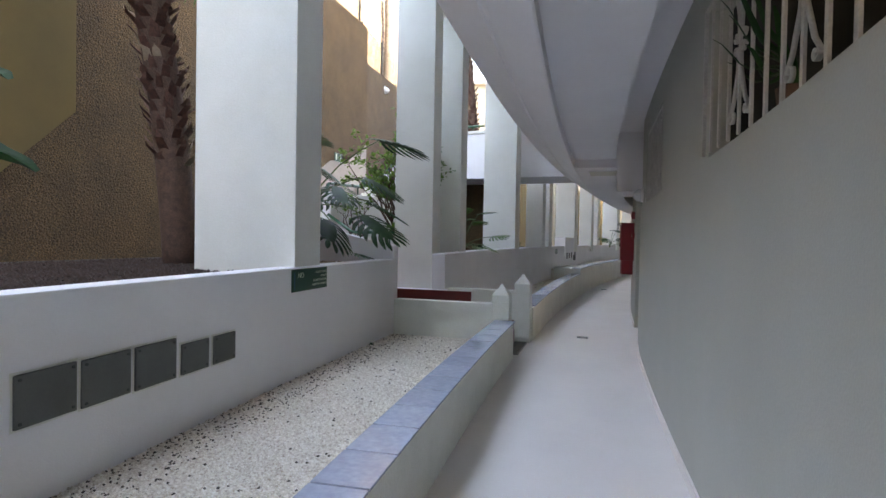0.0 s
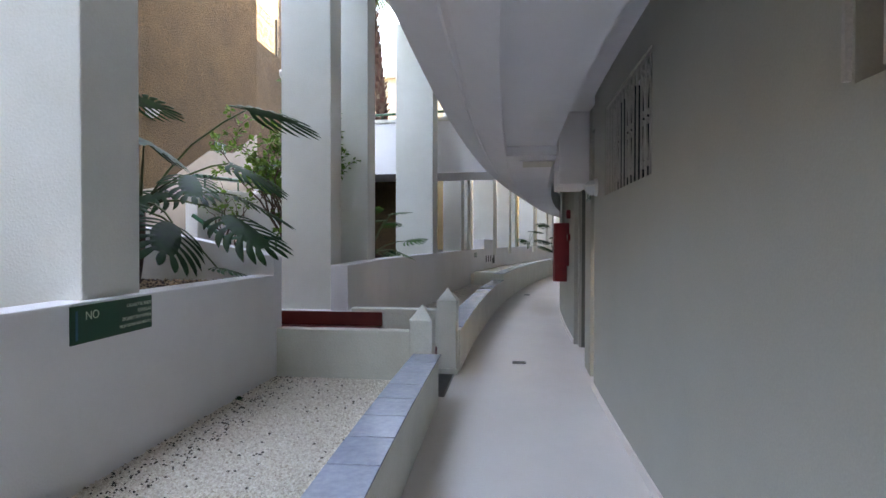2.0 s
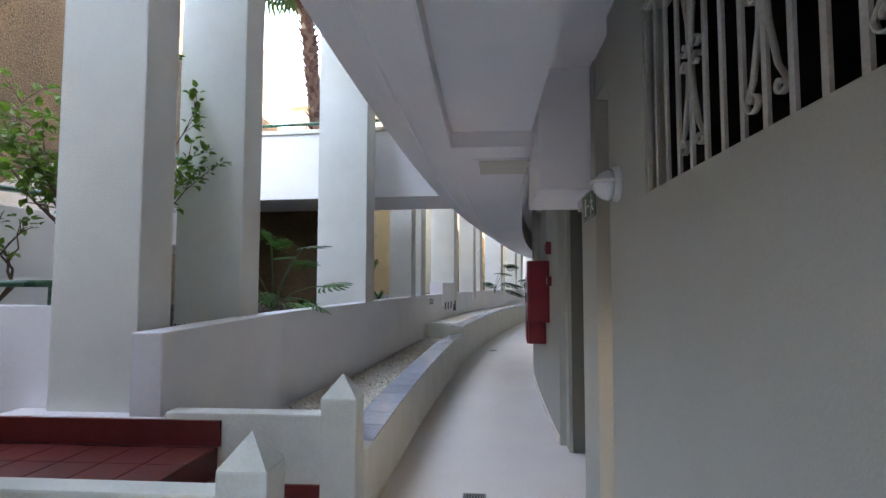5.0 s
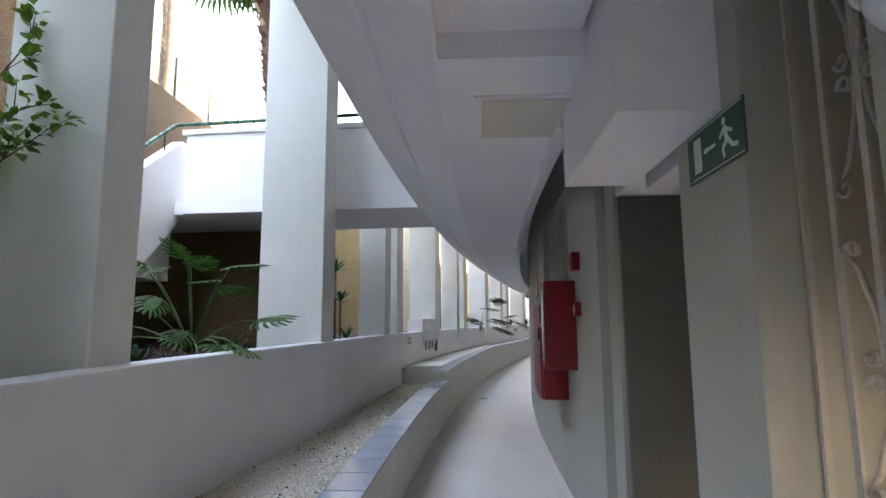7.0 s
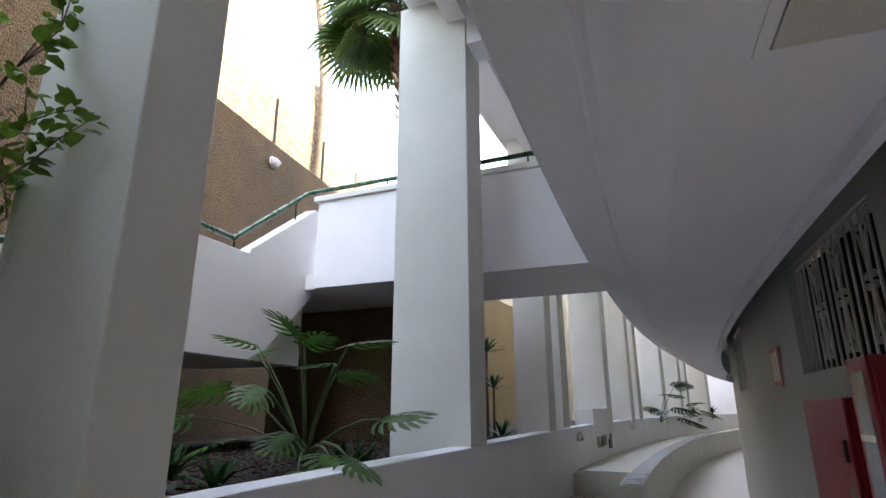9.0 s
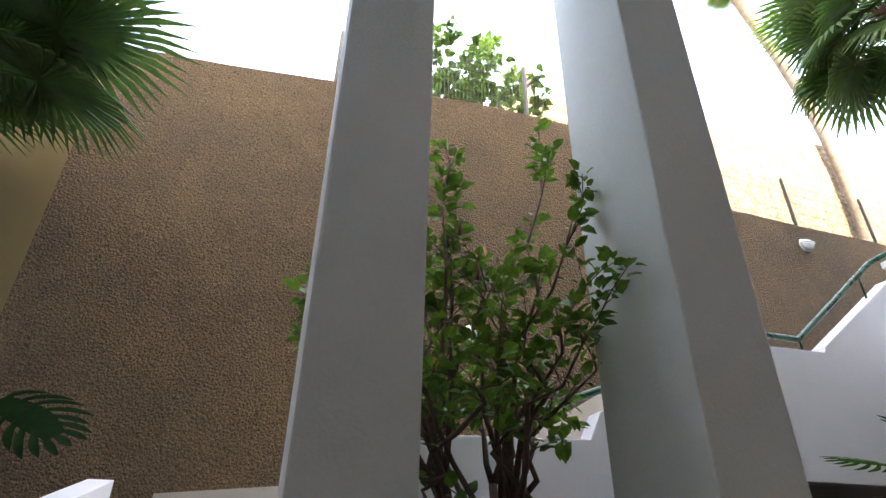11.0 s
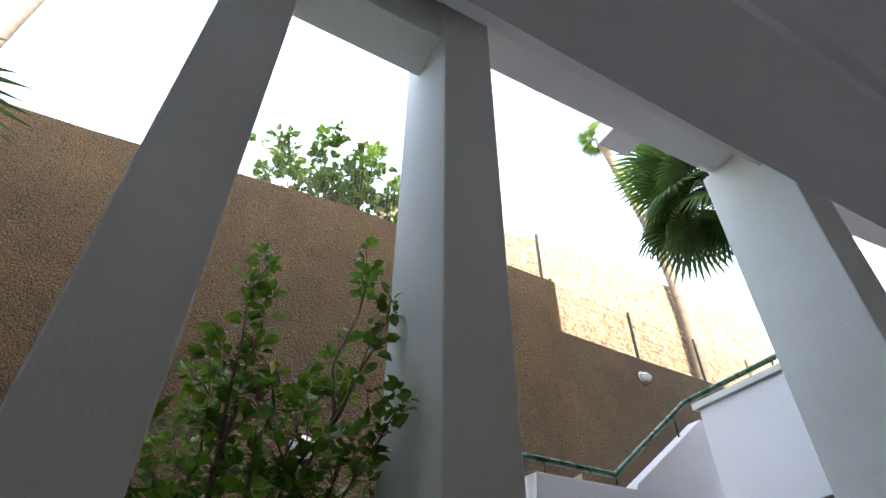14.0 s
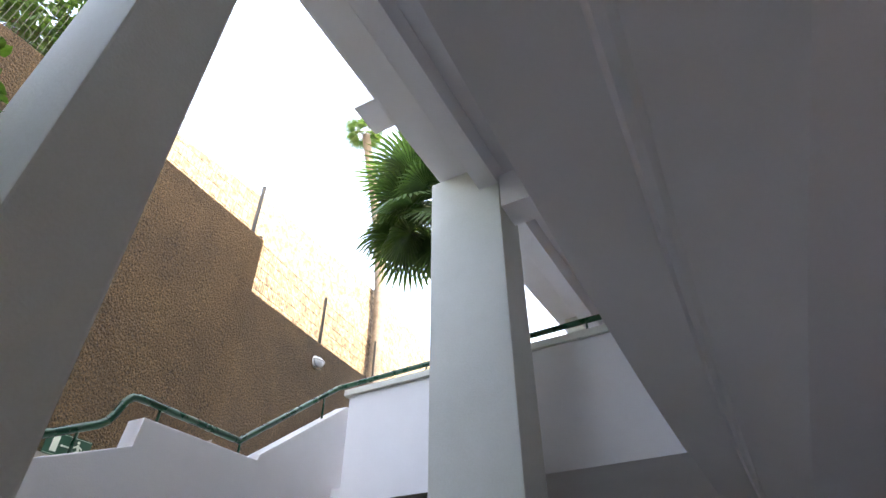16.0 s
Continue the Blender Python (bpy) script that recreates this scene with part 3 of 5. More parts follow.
rail("handrail", [(RX, 1.46, 2.06), (RX, 1.47, 2.25), (RX, 2.8, 2.32), (RX, 3.9, 2.74), (RX, 4.27, 2.93), (RX, 4.36, 3.16), (RX, 5.44, 3.16), (RX, 5.46, 3.18), (RX, 6.70, 4.12), (RX + 0.06, 6.73, 4.14), P(5.85, 0.95, 4.18)],
     [(RX, 1.75, 2.11, 2.25), (RX, 2.6, 2.14, 2.30), (RX, 4.10, 2.67, 2.83), (RX, 4.62, 3.01, 3.15), (RX, 5.45, 3.0, 3.17), (RX, 6.48, 3.7, 3.95), P(5.85, 3.9, 4.0) + (4.14,), P(5.85, 2.2, 4.0) + (4.16,), P(5.85, 1.3, 4.0) + (4.17,)],
     "glossy green tubular handrail on the white balustrade")
rail("handrail", [P(7.13, 6.2, 4.2), P(7.13, 0.95, 4.2)], [P(7.13, d, 4.0) + (4.19,) for d in (5.4, 4.0, 2.6)], "green handrail on the far bridge parapet")
rail("handrail", [(-3.56, 1.32, 1.475), (-4.28, 1.32, 1.475), (-4.70, 1.32, 1.75)], [(-4.22, 1.32, 1.32, 1.47), (-3.65, 1.32, 1.32, 1.47)], "low green rail on the wall behind the entry landing", 0.024)

# white dado; the deep shade on it is put into a beige base colour
dado = M()
dado_y, dado_z = [0.3, 1.6, 3.2, 4.7, 5.6, 6.68], [1.86, 1.98, 2.30, 3.12, 3.22, 3.80]
wall_strip(dado, [0.3, 1.0, 1.6, 2.3, 3.0, 3.2, 4.0, 4.7, 5.6, 6.2, 6.68], lambda y: tan_x(y) + 0.03, lambda y: float(np.interp(y, dado_y, dado_z)), 0.027, 1.0)
structure("trim_dado", dado, mat("shaded_dado_paint", (0.40, 0.355, 0.31), (0.34, 0.30, 0.26), 0.8, 2.0, 0.001, 80, fine=0.15), "white dado along the stair wall, shade put into its beige colour", "dado")


def bulkhead(at, axis, label, w=0.13, h=0.1):
    t = thing("wall_lamp", label, "wall lamp", at)
    x, y, z = at
    sgn = 1 if axis == "x" else -1
    part("base", M().dome((x, y, z), axis, w * 1.12, h * 1.12, 0.05, 24, 3), LAMPW, t, smooth=True)
    part("diffuser", M().dome((x + sgn * 0.03, y, z - 0.005), axis, w * 0.95, h * 0.95, 0.085, 24, 6), FROST, t, "frosted glass diffuser", smooth=True)
    part("guard", M().tube([(x + sgn * (0.03 + 0.092 * math.sin(k * math.pi / 10)), y + w * math.cos(k * math.pi / 10), z + 0.01) for k in range(11)], 0.009, 8), LAMPW, t, smooth=True)
    return t


bulkhead((tan_x(3.0) + 0.01, 3.0, 3.46), "x", "white oval bulkhead lamp on the tan wall")
bulkhead((tan_x(8.8) + 0.01, 8.8, 5.80), "x", "white oval bulkhead lamp on the tan wall")
p = P(-0.05, wd(0.0), 1.95)
bulkhead((p[0] - 0.002, p[1], p[2]), "-x", "white oval bulkhead lamp on the corridor wall", 0.085, 0.08)
p = P(11.0, fd(11.0), 2.02)
bulkhead((p[0] - 0.002, p[1], p[2]), "-x", "white oval bulkhead lamp on the far corridor wall", 0.085, 0.08)

# ---- window grilles ----
def scroll(c, rad, turn, s_dir):
    """A small iron curl in the plane of the grille."""
    pts = []
    for k in range(13):
        a = turn + s_dir * k * 0.55
        r = rad * (1 - k / 16)
        pts.append((c[0] + r * math.cos(a), c[1] + r * math.sin(a)))
    return pts


def grille(a, b, z0, z1, n, label, d=-0.02, name="window_grille", first=2, motifs=((0.5, 0.38),)):
    """Square bars with a thin frame; scroll work stands round every fourth bar. motifs: middle and half height as shares of the height."""
    t = thing(name, label, "grille", P(a, d, z0), group="white iron grilles along the corridor")
    def strip(q):
        """A flat iron strip on edge, bent along q."""
        m = M()
        for s, z in q:
            m.v += [P(s, d - 0.008, z), P(s, d + 0.008, z)]
        m.f = [(2 * i, 2 * i + 1, 2 * i + 3, 2 * i + 2) for i in range(len(q) - 1)]
        w = part("scroll", m, GRILLE, t, smooth=True)
        w.modifiers.new("thickness", "SOLIDIFY").thickness = 0.005
    part("frame", M().rbox(a + 0.004, a + 0.018, d - 0.009, d + 0.009, z0, z1).rbox(b - 0.018, b - 0.004, d - 0.009, d + 0.009, z0, z1)
         .rbox(a + 0.018, b - 0.018, d - 0.009, d + 0.009, z1 - 0.016, z1 - 0.002), GRILLE, t)
    step, h = (b - a) / n, z1 - z0
    for k in range(1, n):
        s = a + step * k
        part("bar", M().rbox(s - 0.011, s + 0.011, d - 0.005, d + 0.005, z0 + 0.001, z1 - 0.016), GRILLE, t)
    for k in range(first, n, 4):
        s = a + step * k
        for mid, half in motifs:
            zm = z0 + h * mid
            for sg in (-1, 1):
                for up in (-1, 1):
                    ze, so = zm + up * h * half, s + sg * step * 0.72
                    line = [(s + sg * 0.013, zm + up * 0.02), (s + sg * 0.022, zm + up * h * half * 0.4), (s + sg * step * 0.5, ze - up * 0.05), (so + sg * 0.012, ze)]
                    strip(line + scroll((so - sg * 0.018, ze), 0.03, 0 if sg > 0 else math.pi, up * sg))
                    strip(scroll((s + sg * 0.045, zm + up * 0.033), 0.031, math.pi / 2 * (1 - sg), -sg * up))
    return t


for k, (a, b) in enumerate(WINDOWS):
    far = k > 1
    grille(a, b, WIN_Z0 + 0.002 - (0.08 if far else 0), WIN_Z1 - (0.082 if far else 0.002), 14, "white wrought iron window grille with scrolls", (fd(a) if far else wd((a + b) / 2)) - 0.02)
grille(0.125, 0.655, 0.02, 2.59, 4, "tall white iron gate with scrolls in the niche", -0.08, "iron_gate", 2, ((0.22, 0.11), (0.50, 0.11), (0.78, 0.11)))

# ---- signs ----
def flat_on_wall(s, d, z):
    """Matrix whose x runs along the wall towards the walker's start, y up, z out of the wall towards the garden."""
    a = s / R0
    out = Vector((-math.cos(a), math.sin(a), 0))
    along = Vector((-math.sin(a), -math.cos(a), 0))
    m = Matrix.Identity(4)
    m.col[0][:3], m.col[1][:3], m.col[2][:3], m.col[3][:3] = along, Vector((0, 0, 1)), out, Vector(P(s, d, z))
    return m


def garden_side(s, d, z):
    """As above for a face that looks from the garden towards the corridor: x runs with the walk."""
    a = s / R0
    out = Vector((math.cos(a), -math.sin(a), 0))
    along = Vector((math.sin(a), math.cos(a), 0))
    m = Matrix.Identity(4)
    m.col[0][:3], m.col[1][:3], m.col[2][:3], m.col[3][:3] = along, Vector((0, 0, 1)), out, Vector(P(s, d, z))
    return m


def plate(w, h, th, m, material, parent, name="plate", label="", bevel=0.002):
    q = M().box(0, w, 0, h, 0, th)
    q.v = [tuple(m @ Vector(v)) for v in q.v]
    return part(name, q, material, parent, label, bevel=bevel)


def shape(polys, z, m, material, parent, name, label=""):
    q = M()
    for pts in polys:
        n = len(pts)
        q.add([tuple(m @ Vector((x, y, z))) for x, y in pts] + [tuple(m @ Vector((x, y, z + 0.0015))) for x, y in pts],
              [tuple(range(n)), tuple(range(2 * n - 1, n - 1, -1))] + [(k, k + n, (k + 1) % n + n, (k + 1) % n) for k in range(n)])
    return part(name, q, material, parent, label)


def exit_sign(m, w, h, label):
    t = thing("exit_sign", label, "exit sign", tuple(m.translation))
    plate(w, h, 0.006, m, SIGNG, t)
    e = 0.0065
    shape([[(w * .02, h * .04), (w * .98, h * .04), (w * .98, h * .055), (w * .02, h * .055)], [(w * .02, h * .945), (w * .98, h * .945), (w * .98, h * .96), (w * .02, h * .96)]], e, m, SIGNW, t, "border")
    shape([[(w * .14, h * .16), (w * .28, h * .16), (w * .28, h * .84), (w * .14, h * .84)]], e, m, SIGNW, t, "door_symbol")
    shape([[(w * .36, h * .46), (w * .54, h * .46), (w * .54, h * .52), (w * .36, h * .52)], [(w * .32, h * .49), (w * .38, h * .42), (w * .38, h * .56)]], e, m, SIGNW, t, "arrow")
    def bars(*seg):
        out = []
        for x0, y0, x1, y1, r in seg:
            dx, dy = (x1 - x0) * w, (y1 - y0) * h
            l = math.hypot(dx, dy)
            nx, ny = -dy / l * r * h, dx / l * r * h
            out.append([(x0 * w + nx, y0 * h + ny), (x0 * w - nx, y0 * h - ny), (x1 * w - nx, y1 * h - ny), (x1 * w + nx, y1 * h + ny)])
        return out
    dot = [(w * .70 + h * .07 * math.cos(k), h * .80 + h * .07 * math.sin(k)) for k in np.linspace(0, 2 * math.pi, 10, endpoint=False)]
    shape(bars((.70, .70, .74, .42, .06), (.70, .66, .62, .54, .035), (.71, .66, .82, .54, .035), (.74, .44, .66, .32, .045), (.66, .32, .68, .14, .04), (.75, .43, .82, .28, .045), (.82, .28, .90, .24, .04)) + [dot], e, m, SIGNW, t, "running_symbol")
    return t


exit_sign(flat_on_wall(1.03, 0.062, 1.89), 0.40, 0.17, "green and white exit sign with arrow on the pier")
me_ = Matrix(((0, 0, 1, tan_x(4.9) + 0.034), (1, 0, 0, 4.84), (0, 1, 0, 3.13), (0, 0, 0, 1)))
exit_sign(me_, 0.42, 0.2, "green and white exit sign on the stair wall")

mn = garden_side(-2.83, W1D - 0.002, 0.925)
ns = thing("notice_sign", "dark green no-litter notice on the planter wall", "sign", tuple(mn.translation))
plate(0.63, 0.19, 0.008, mn, SIGNG, ns)
def at_sign(x, y):
    return mn @ Matrix.Translation((x, y, 0.0085))
write("NO", 0.062, at_sign(0.095, 0.115), SIGNW, ns)
for k, (x, txt, sz) in enumerate(((0.62, "CIGARETTE ENDS", 0.027), (0.62, "COLILLAS", 0.027), (0.62, "ZIGARETTEN KIPPEN", 0.027), (0.62, "NE JETEZ PAS VOS MEGOTS", 0.022))):
    write(txt, sz, at_sign(x, 0.142 - 0.036 * k), SIGNW, ns, align="RIGHT")
shape([[(0.03, 0.02), (0.045, 0.02), (0.045, 0.165), (0.03, 0.165)]], 0.0085, mn, mat("faded_blue_print", (0.03, 0.12, 0.2), rough=0.5), ns, "side_mark")

# ---- junction covers on the planter wall ----
for s0, s1, z0, z1 in ((-5.05, -4.75, 0.555, 0.787), (-4.735, -4.437, 0.55, 0.782), (-4.418, -4.109, 0.546, 0.782), (-4.077, -3.827, 0.546, 0.733), (-3.79, -3.56, 0.546, 0.732)):
    mj = garden_side(s0, W1D - 0.003, z0)
    t = thing("junction_cover", "grey plastic junction box cover on the white wall", "cover plate", tuple(mj.translation), group="grey covers on the planter wall")
    w, h = s1 - s0, z1 - z0
    plate(w, h, 0.016, mj, GREYBOX, t, "lid", bevel=0.006)
    for x in (0.022, w - 0.022):
        for y in (0.022, h - 0.022):
            q = M()
            q.tube([(0, 0, 0.012), (0, 0, 0.02)], 0.008, 10)
            q.v = [tuple(mj @ (Vector(v) + Vector((x, y, 0)))) for v in q.v]
            part("screw", q, BLACK, t)
    rg = M()
    rag = [(-0.012, -0.01), (w * .5, -0.014), (w + 0.012, -0.008), (w + 0.008, h * .5), (w + 0.013, h + 0.012), (w * .4, h + 0.008), (-0.013, h + 0.013), (-0.008, h * .6)]
    shape([rag], 0.002, mj, LOW, t, "mortar_edge", "rough mortar edge")

# ---- fire equipment ----
def cabinet(s0, s1, depth, z0, z1, name, label, windowed):
    FW = fd(s0)
    t = thing(name, label, "fire cabinet", P((s0 + s1) / 2, FW + depth / 2, z0))
    part("body", M().rbox(s0, s1, FW + 0.003, FW + depth, z0, z1), RED, t, bevel=0.006)
    m = flat_on_wall(s1 - 0.004, FW + depth + 0.001, z0 + 0.004)
    w, h = s1 - s0 - 0.008, z1 - z0 - 0.008
    dr_ = plate(w, h, 0.014, m, RED, t, "door", bevel=0.004)
    if windowed:
        q = M().box(0.05, w - 0.05, 0.06, h - 0.06, 0.0145, 0.018)
        q.v = [tuple(m @ Vector(v)) for v in q.v]
        part("glass", q, GLASS_GREY, dr_, "scratched grey window", bevel=0.001)
        q = M().box(0.04, w - 0.04, h * 0.48, h * 0.52, 0.018, 0.022)
        q.v = [tuple(m @ Vector(v)) for v in q.v]
        part("label_strip", q, PALE, dr_)
    else:
        for y in (0.35, 0.62):
            q = M().box(w - 0.075, w - 0.045, h * y, h * y + 0.1, 0.0145, 0.028)
            q.v = [tuple(m @ Vector(v)) for v in q.v]
            part("handle", q, BLACK if y > 0.5 else STEEL, dr_, "dark latch" if y > 0.5 else "steel lock", bevel=0.002)
    return t


cabinet(3.24, 3.50, 0.22, 1.07, 1.73, "extinguisher_cabinet", "red steel extinguisher cabinet with grey window", True)
cabinet(3.66, 4.46, 0.20, 0.80, 1.57, "hose_cabinet", "red steel fire hose cabinet on the wall", False)
FW = fd(3.1)
t = thing("alarm_sounder", "small red alarm sounder on the wall", "alarm", P(3.08, FW, 1.85))
part("body", M().rbox(3.03, 3.13, FW + 0.002, FW + 0.06, 1.79, 1.92), RED, t, bevel=0.01)
part("lens", M().rbox(3.05, 3.11, FW + 0.061, FW + 0.068, 1.82, 1.89), RED, t, bevel=0.004)
t = thing("call_point", "small red manual call point on the wall", "alarm", P(3.08, FW, 1.5))
part("body", M().rbox(3.03, 3.13, FW + 0.002, FW + 0.045, 1.46, 1.56), RED, t, bevel=0.006)
part("button", M().rbox(3.055, 3.105, FW + 0.046, FW + 0.05, 1.485, 1.535), SIGNW, t, bevel=0.002)
ms_ = flat_on_wall(6.2, fd(6.1) + 0.003, 1.70)
t = thing("fire_sign", "red and white fire equipment sign", "sign", tuple(ms_.translation))
plate(0.42, 0.32, 0.004, ms_, mat("red_sign", (0.45, 0.05, 0.04), rough=0.4), t)
shape([[(0.06 + 0.11 * k, 0.04), (0.11 + 0.11 * k, 0.04), (0.11 + 0.11 * k, 0.28), (0.06 + 0.11 * k, 0.28)] for k in range(3)], 0.0045, ms_, SIGNW, t, "symbol")

# ---- ceiling hatch ----
t = thing("ceiling_hatch", "cream access panel in the white ceiling", "hatch", P(1.76, 0.55, 2.43))
part("panel", M().rbox(1.51, 2.01, 0.33, 0.78, 2.425, 2.438), PALE, t, bevel=0.002)
part("rim", M().rbox(1.47, 1.505, 0.29, 0.82, 2.43, 2.439).rbox(2.015, 2.05, 0.29, 0.82, 2.43, 2.439).rbox(1.505, 2.015, 0.29, 0.325, 2.43, 2.439).rbox(1.505, 2.015, 0.785, 0.82, 2.43, 2.439), CEILING, t)

# ---- floor drains ----
def grate(name, x0, x1, y0, y1, n, label, across=True):
    t = thing(name, label, "drain", ((x0 + x1) / 2, (y0 + y1) / 2, 0))
    part("frame", M().box(x0, x1, y0, y0 + 0.012, 0.001, 0.012).box(x0, x1, y1 - 0.012, y1, 0.001, 0.012).box(x0, x0 + 0.012, y0 + 0.012, y1 - 0.012, 0.001, 0.012).box(x1 - 0.012, x1, y0 + 0.012, y1 - 0.012, 0.001, 0.012), STEEL, t)
    # no hole here: a flat black plate imitates the shade below the bars
    part("pit_shade", M().box(x0 + 0.012, x1 - 0.012, y0 + 0.012, y1 - 0.012, 0.001, 0.003), BLACK, t, "black plate standing in for the shaded gap under the bars")
    for k in range(n):
        if across:
            c = x0 + 0.012 + (x1 - x0 - 0.024) * (k + 0.5) / n
            part("bar", M().box(c - 0.004, c + 0.004, y0 + 0.012, y1 - 0.012, 0.003, 0.011), STEEL, t)
        else:
            c = y0 + 0.012 + (y1 - y0 - 0.024) * (k + 0.5) / n
            part("bar", M().box(x0 + 0.012, x1 - 0.012, c - 0.004, c + 0.004, 0.003, 0.011), STEEL, t)


grate("floor_drain", -0.88, -0.72, 1.67, 1.77, 7, "small steel floor drain in the corridor")
grate("floor_drain", -0.60, -0.44, 10.15, 10.25, 7, "small steel floor drain in the corridor")
grate("channel_drain", -1.68, -1.50, 0.18, 1.03, 22, "steel channel grating between the gate posts", across=False)

# ---- box and covers on the far planter wall ----
dw = wall2_d(11.0)
t = thing("meter_box", "white plastered meter box on the planter wall", "meter box", P(12.1, dw, 1.2))
part("body", M().rbox(11.5, 12.9, dw - 0.012, dw + 0.35, 0.9, 1.52), WHITE, t, bevel=0.012)
for k in range(3):
    part("vent_slot", M().rbox(11.7 + 0.35 * k, 11.86 + 0.35 * k, dw - 0.02, dw - 0.014, 0.80, 1.0), GREYBOX, t)
part("side_panel", M().rbox(12.91, 13.1, dw - 0.02, dw + 0.03, 0.72, 1.50), GREYBOX, t, "grey louvred panel", bevel=0.004)
for s, w, h, z in ((10.0, 0.34, 0.13, 1.0), (20.3, 0.4, 0.15, 1.02), (25.6, 0.7, 0.14, 1.0)):
    mm = garden_side(s, wall2_d(s) - 0.004, z)
    t = thing("notice_plate", "small grey-green notice plate on the planter wall", "sign", tuple(mm.translation), group="plates on the far planter wall")
    plate(w, h, 0.006, mm, mat("grey_green_plate", (0.12, 0.17, 0.16), rough=0.5), t)
    shape([[(0.03, h * .25 + k * h * .22), (w - 0.03, h * .25 + k * h * .22), (w - 0.03, h * .35 + k * h * .22), (0.03, h * .35 + k * h * .22)] for k in range(3)], 0.0065, mm, SIGNW, t, "print_bars")

# ---- fence on the retaining wall ----
def fence(name, y0, y1, h, label):
    t = thing(name, label, "fence", (tan_x(y0) - 0.2, y0, tan_top(y0 + 0.01)))
    n = max(2, int((y1 - y0) / 2.3) + 1)
    for k in range(n):
        y = y0 + 0.06 + (y1 - y0 - 0.12) * k / (n - 1)
        x, z = tan_x(y) - 0.2, tan_top(y)
        part("post", M().tube([(x, y, z - 0.01), (x, y, z + h + 0.08)], 0.032, 8), BLACK, t)
    m = M()
    ny = int((y1 - y0) / 0.055)
    for k in range(ny):
        y = y0 + 0.08 + (y1 - y0 - 0.16) * k / (ny - 1)
        x, z = tan_x(y) - 0.2, tan_top(y)
        m.tube([(x, y, z + 0.03), (x, y, z + h)], 0.0032, 3, caps=False)
    nh = int(h / 0.2) + 1
    for k in range(nh):
        ys = np.linspace(y0 + 0.08, y1 - 0.08, 6)
        m.tube([(tan_x(y) - 0.205, y, tan_top(y) + 0.04 + (h - 0.06) * k / (nh - 1)) for y in ys], 0.0035, 3, caps=False)
    tagged(part("wire_mesh", m, BLACK, t, "thin dark welded wire mesh"), kind="stuff")


fence("fence", -1.5, 6.70, 1.05, "dark green wire mesh fence on the wall top")
fence("fence", 6.78, 16.0, 1.05, "dark green wire mesh fence on the wall top")


# ---------------- plants ----------------
rnd = random.Random(7)


def lobed_leaf(length, lobes=7, seed=0):
    """A deeply cut philodendron blade: midrib along +y, broad web, separate blunt fingers that hang a little."""
    g = random.Random(seed)
    m = M()
    fold = g.uniform(0.06, 0.2)
    def rib(u):
        return Vector((0.03 * length * math.sin(3 * u), length * u, -0.16 * length * u * u))
    def half(u):
        return length * (0.05 + 0.13 * math.sin(math.pi * min(1, 0.1 + 0.85 * u)))
    n = 10
    o = len(m.v)
    for i in range(n + 1):
        u = 0.02 + 0.86 * i / n
        c, w = rib(u), half(u)
        m.v += [(c.x - w, c.y, c.z - w * fold), tuple(c), (c.x + w, c.y, c.z - w * fold)]
    for i in range(n):
        for j in range(2):
            a0 = o + i * 3 + j
            m.f.append((a0, a0 + 1, a0 + 4, a0 + 3))
    for k in range(lobes * 2 + 1):
        end = k == lobes * 2
        side = 1 if k % 2 else -1
        f = (k // 2) / (lobes - 1) if not end else 1
        u0 = 0.05 + 0.76 * f if not end else 0.84
        reach = length * (0.24 + 0.26 * math.sin(math.pi * (0.2 + 0.62 * f))) * g.uniform(0.88, 1.1)
        ang = math.radians(118 - 88 * f + g.uniform(-6, 6)) * side
        if end:
            reach, ang = length * 0.30, 0.03
        w0, nn = length * (0.048 if not end else 0.05), 6
        c0 = rib(u0)
        if not end:
            c0 = c0 + Vector((side * half(u0) * 0.6, 0, -half(u0) * 0.6 * fold))
        o = len(m.v)
        for i in range(nn + 1):
            u = i / nn
            a = ang * (1 - 0.38 * u)
            cx, cy = c0.x + reach * u * math.sin(a), c0.y + reach * u * math.cos(a)
            cz = c0.z - reach * (fold * 0.7 * u + 0.16 * u * u) + 0.002
            ww = w0 * (0.62, 0.72, 0.92, 1.05, 1.0, 0.72, 0.12)[i]
            nx, ny = math.cos(a), -math.sin(a)
            m.v += [(cx - nx * ww, cy - ny * ww, cz - ww * 0.22), (cx, cy, cz + ww * 0.1), (cx + nx * ww, cy + ny * ww, cz - ww * 0.22)]
        for i in range(nn):
            for j in range(2):
                a0 = o + i * 3 + j
                m.f.append((a0, a0 + 1, a0 + 4, a0 + 3))
    return m


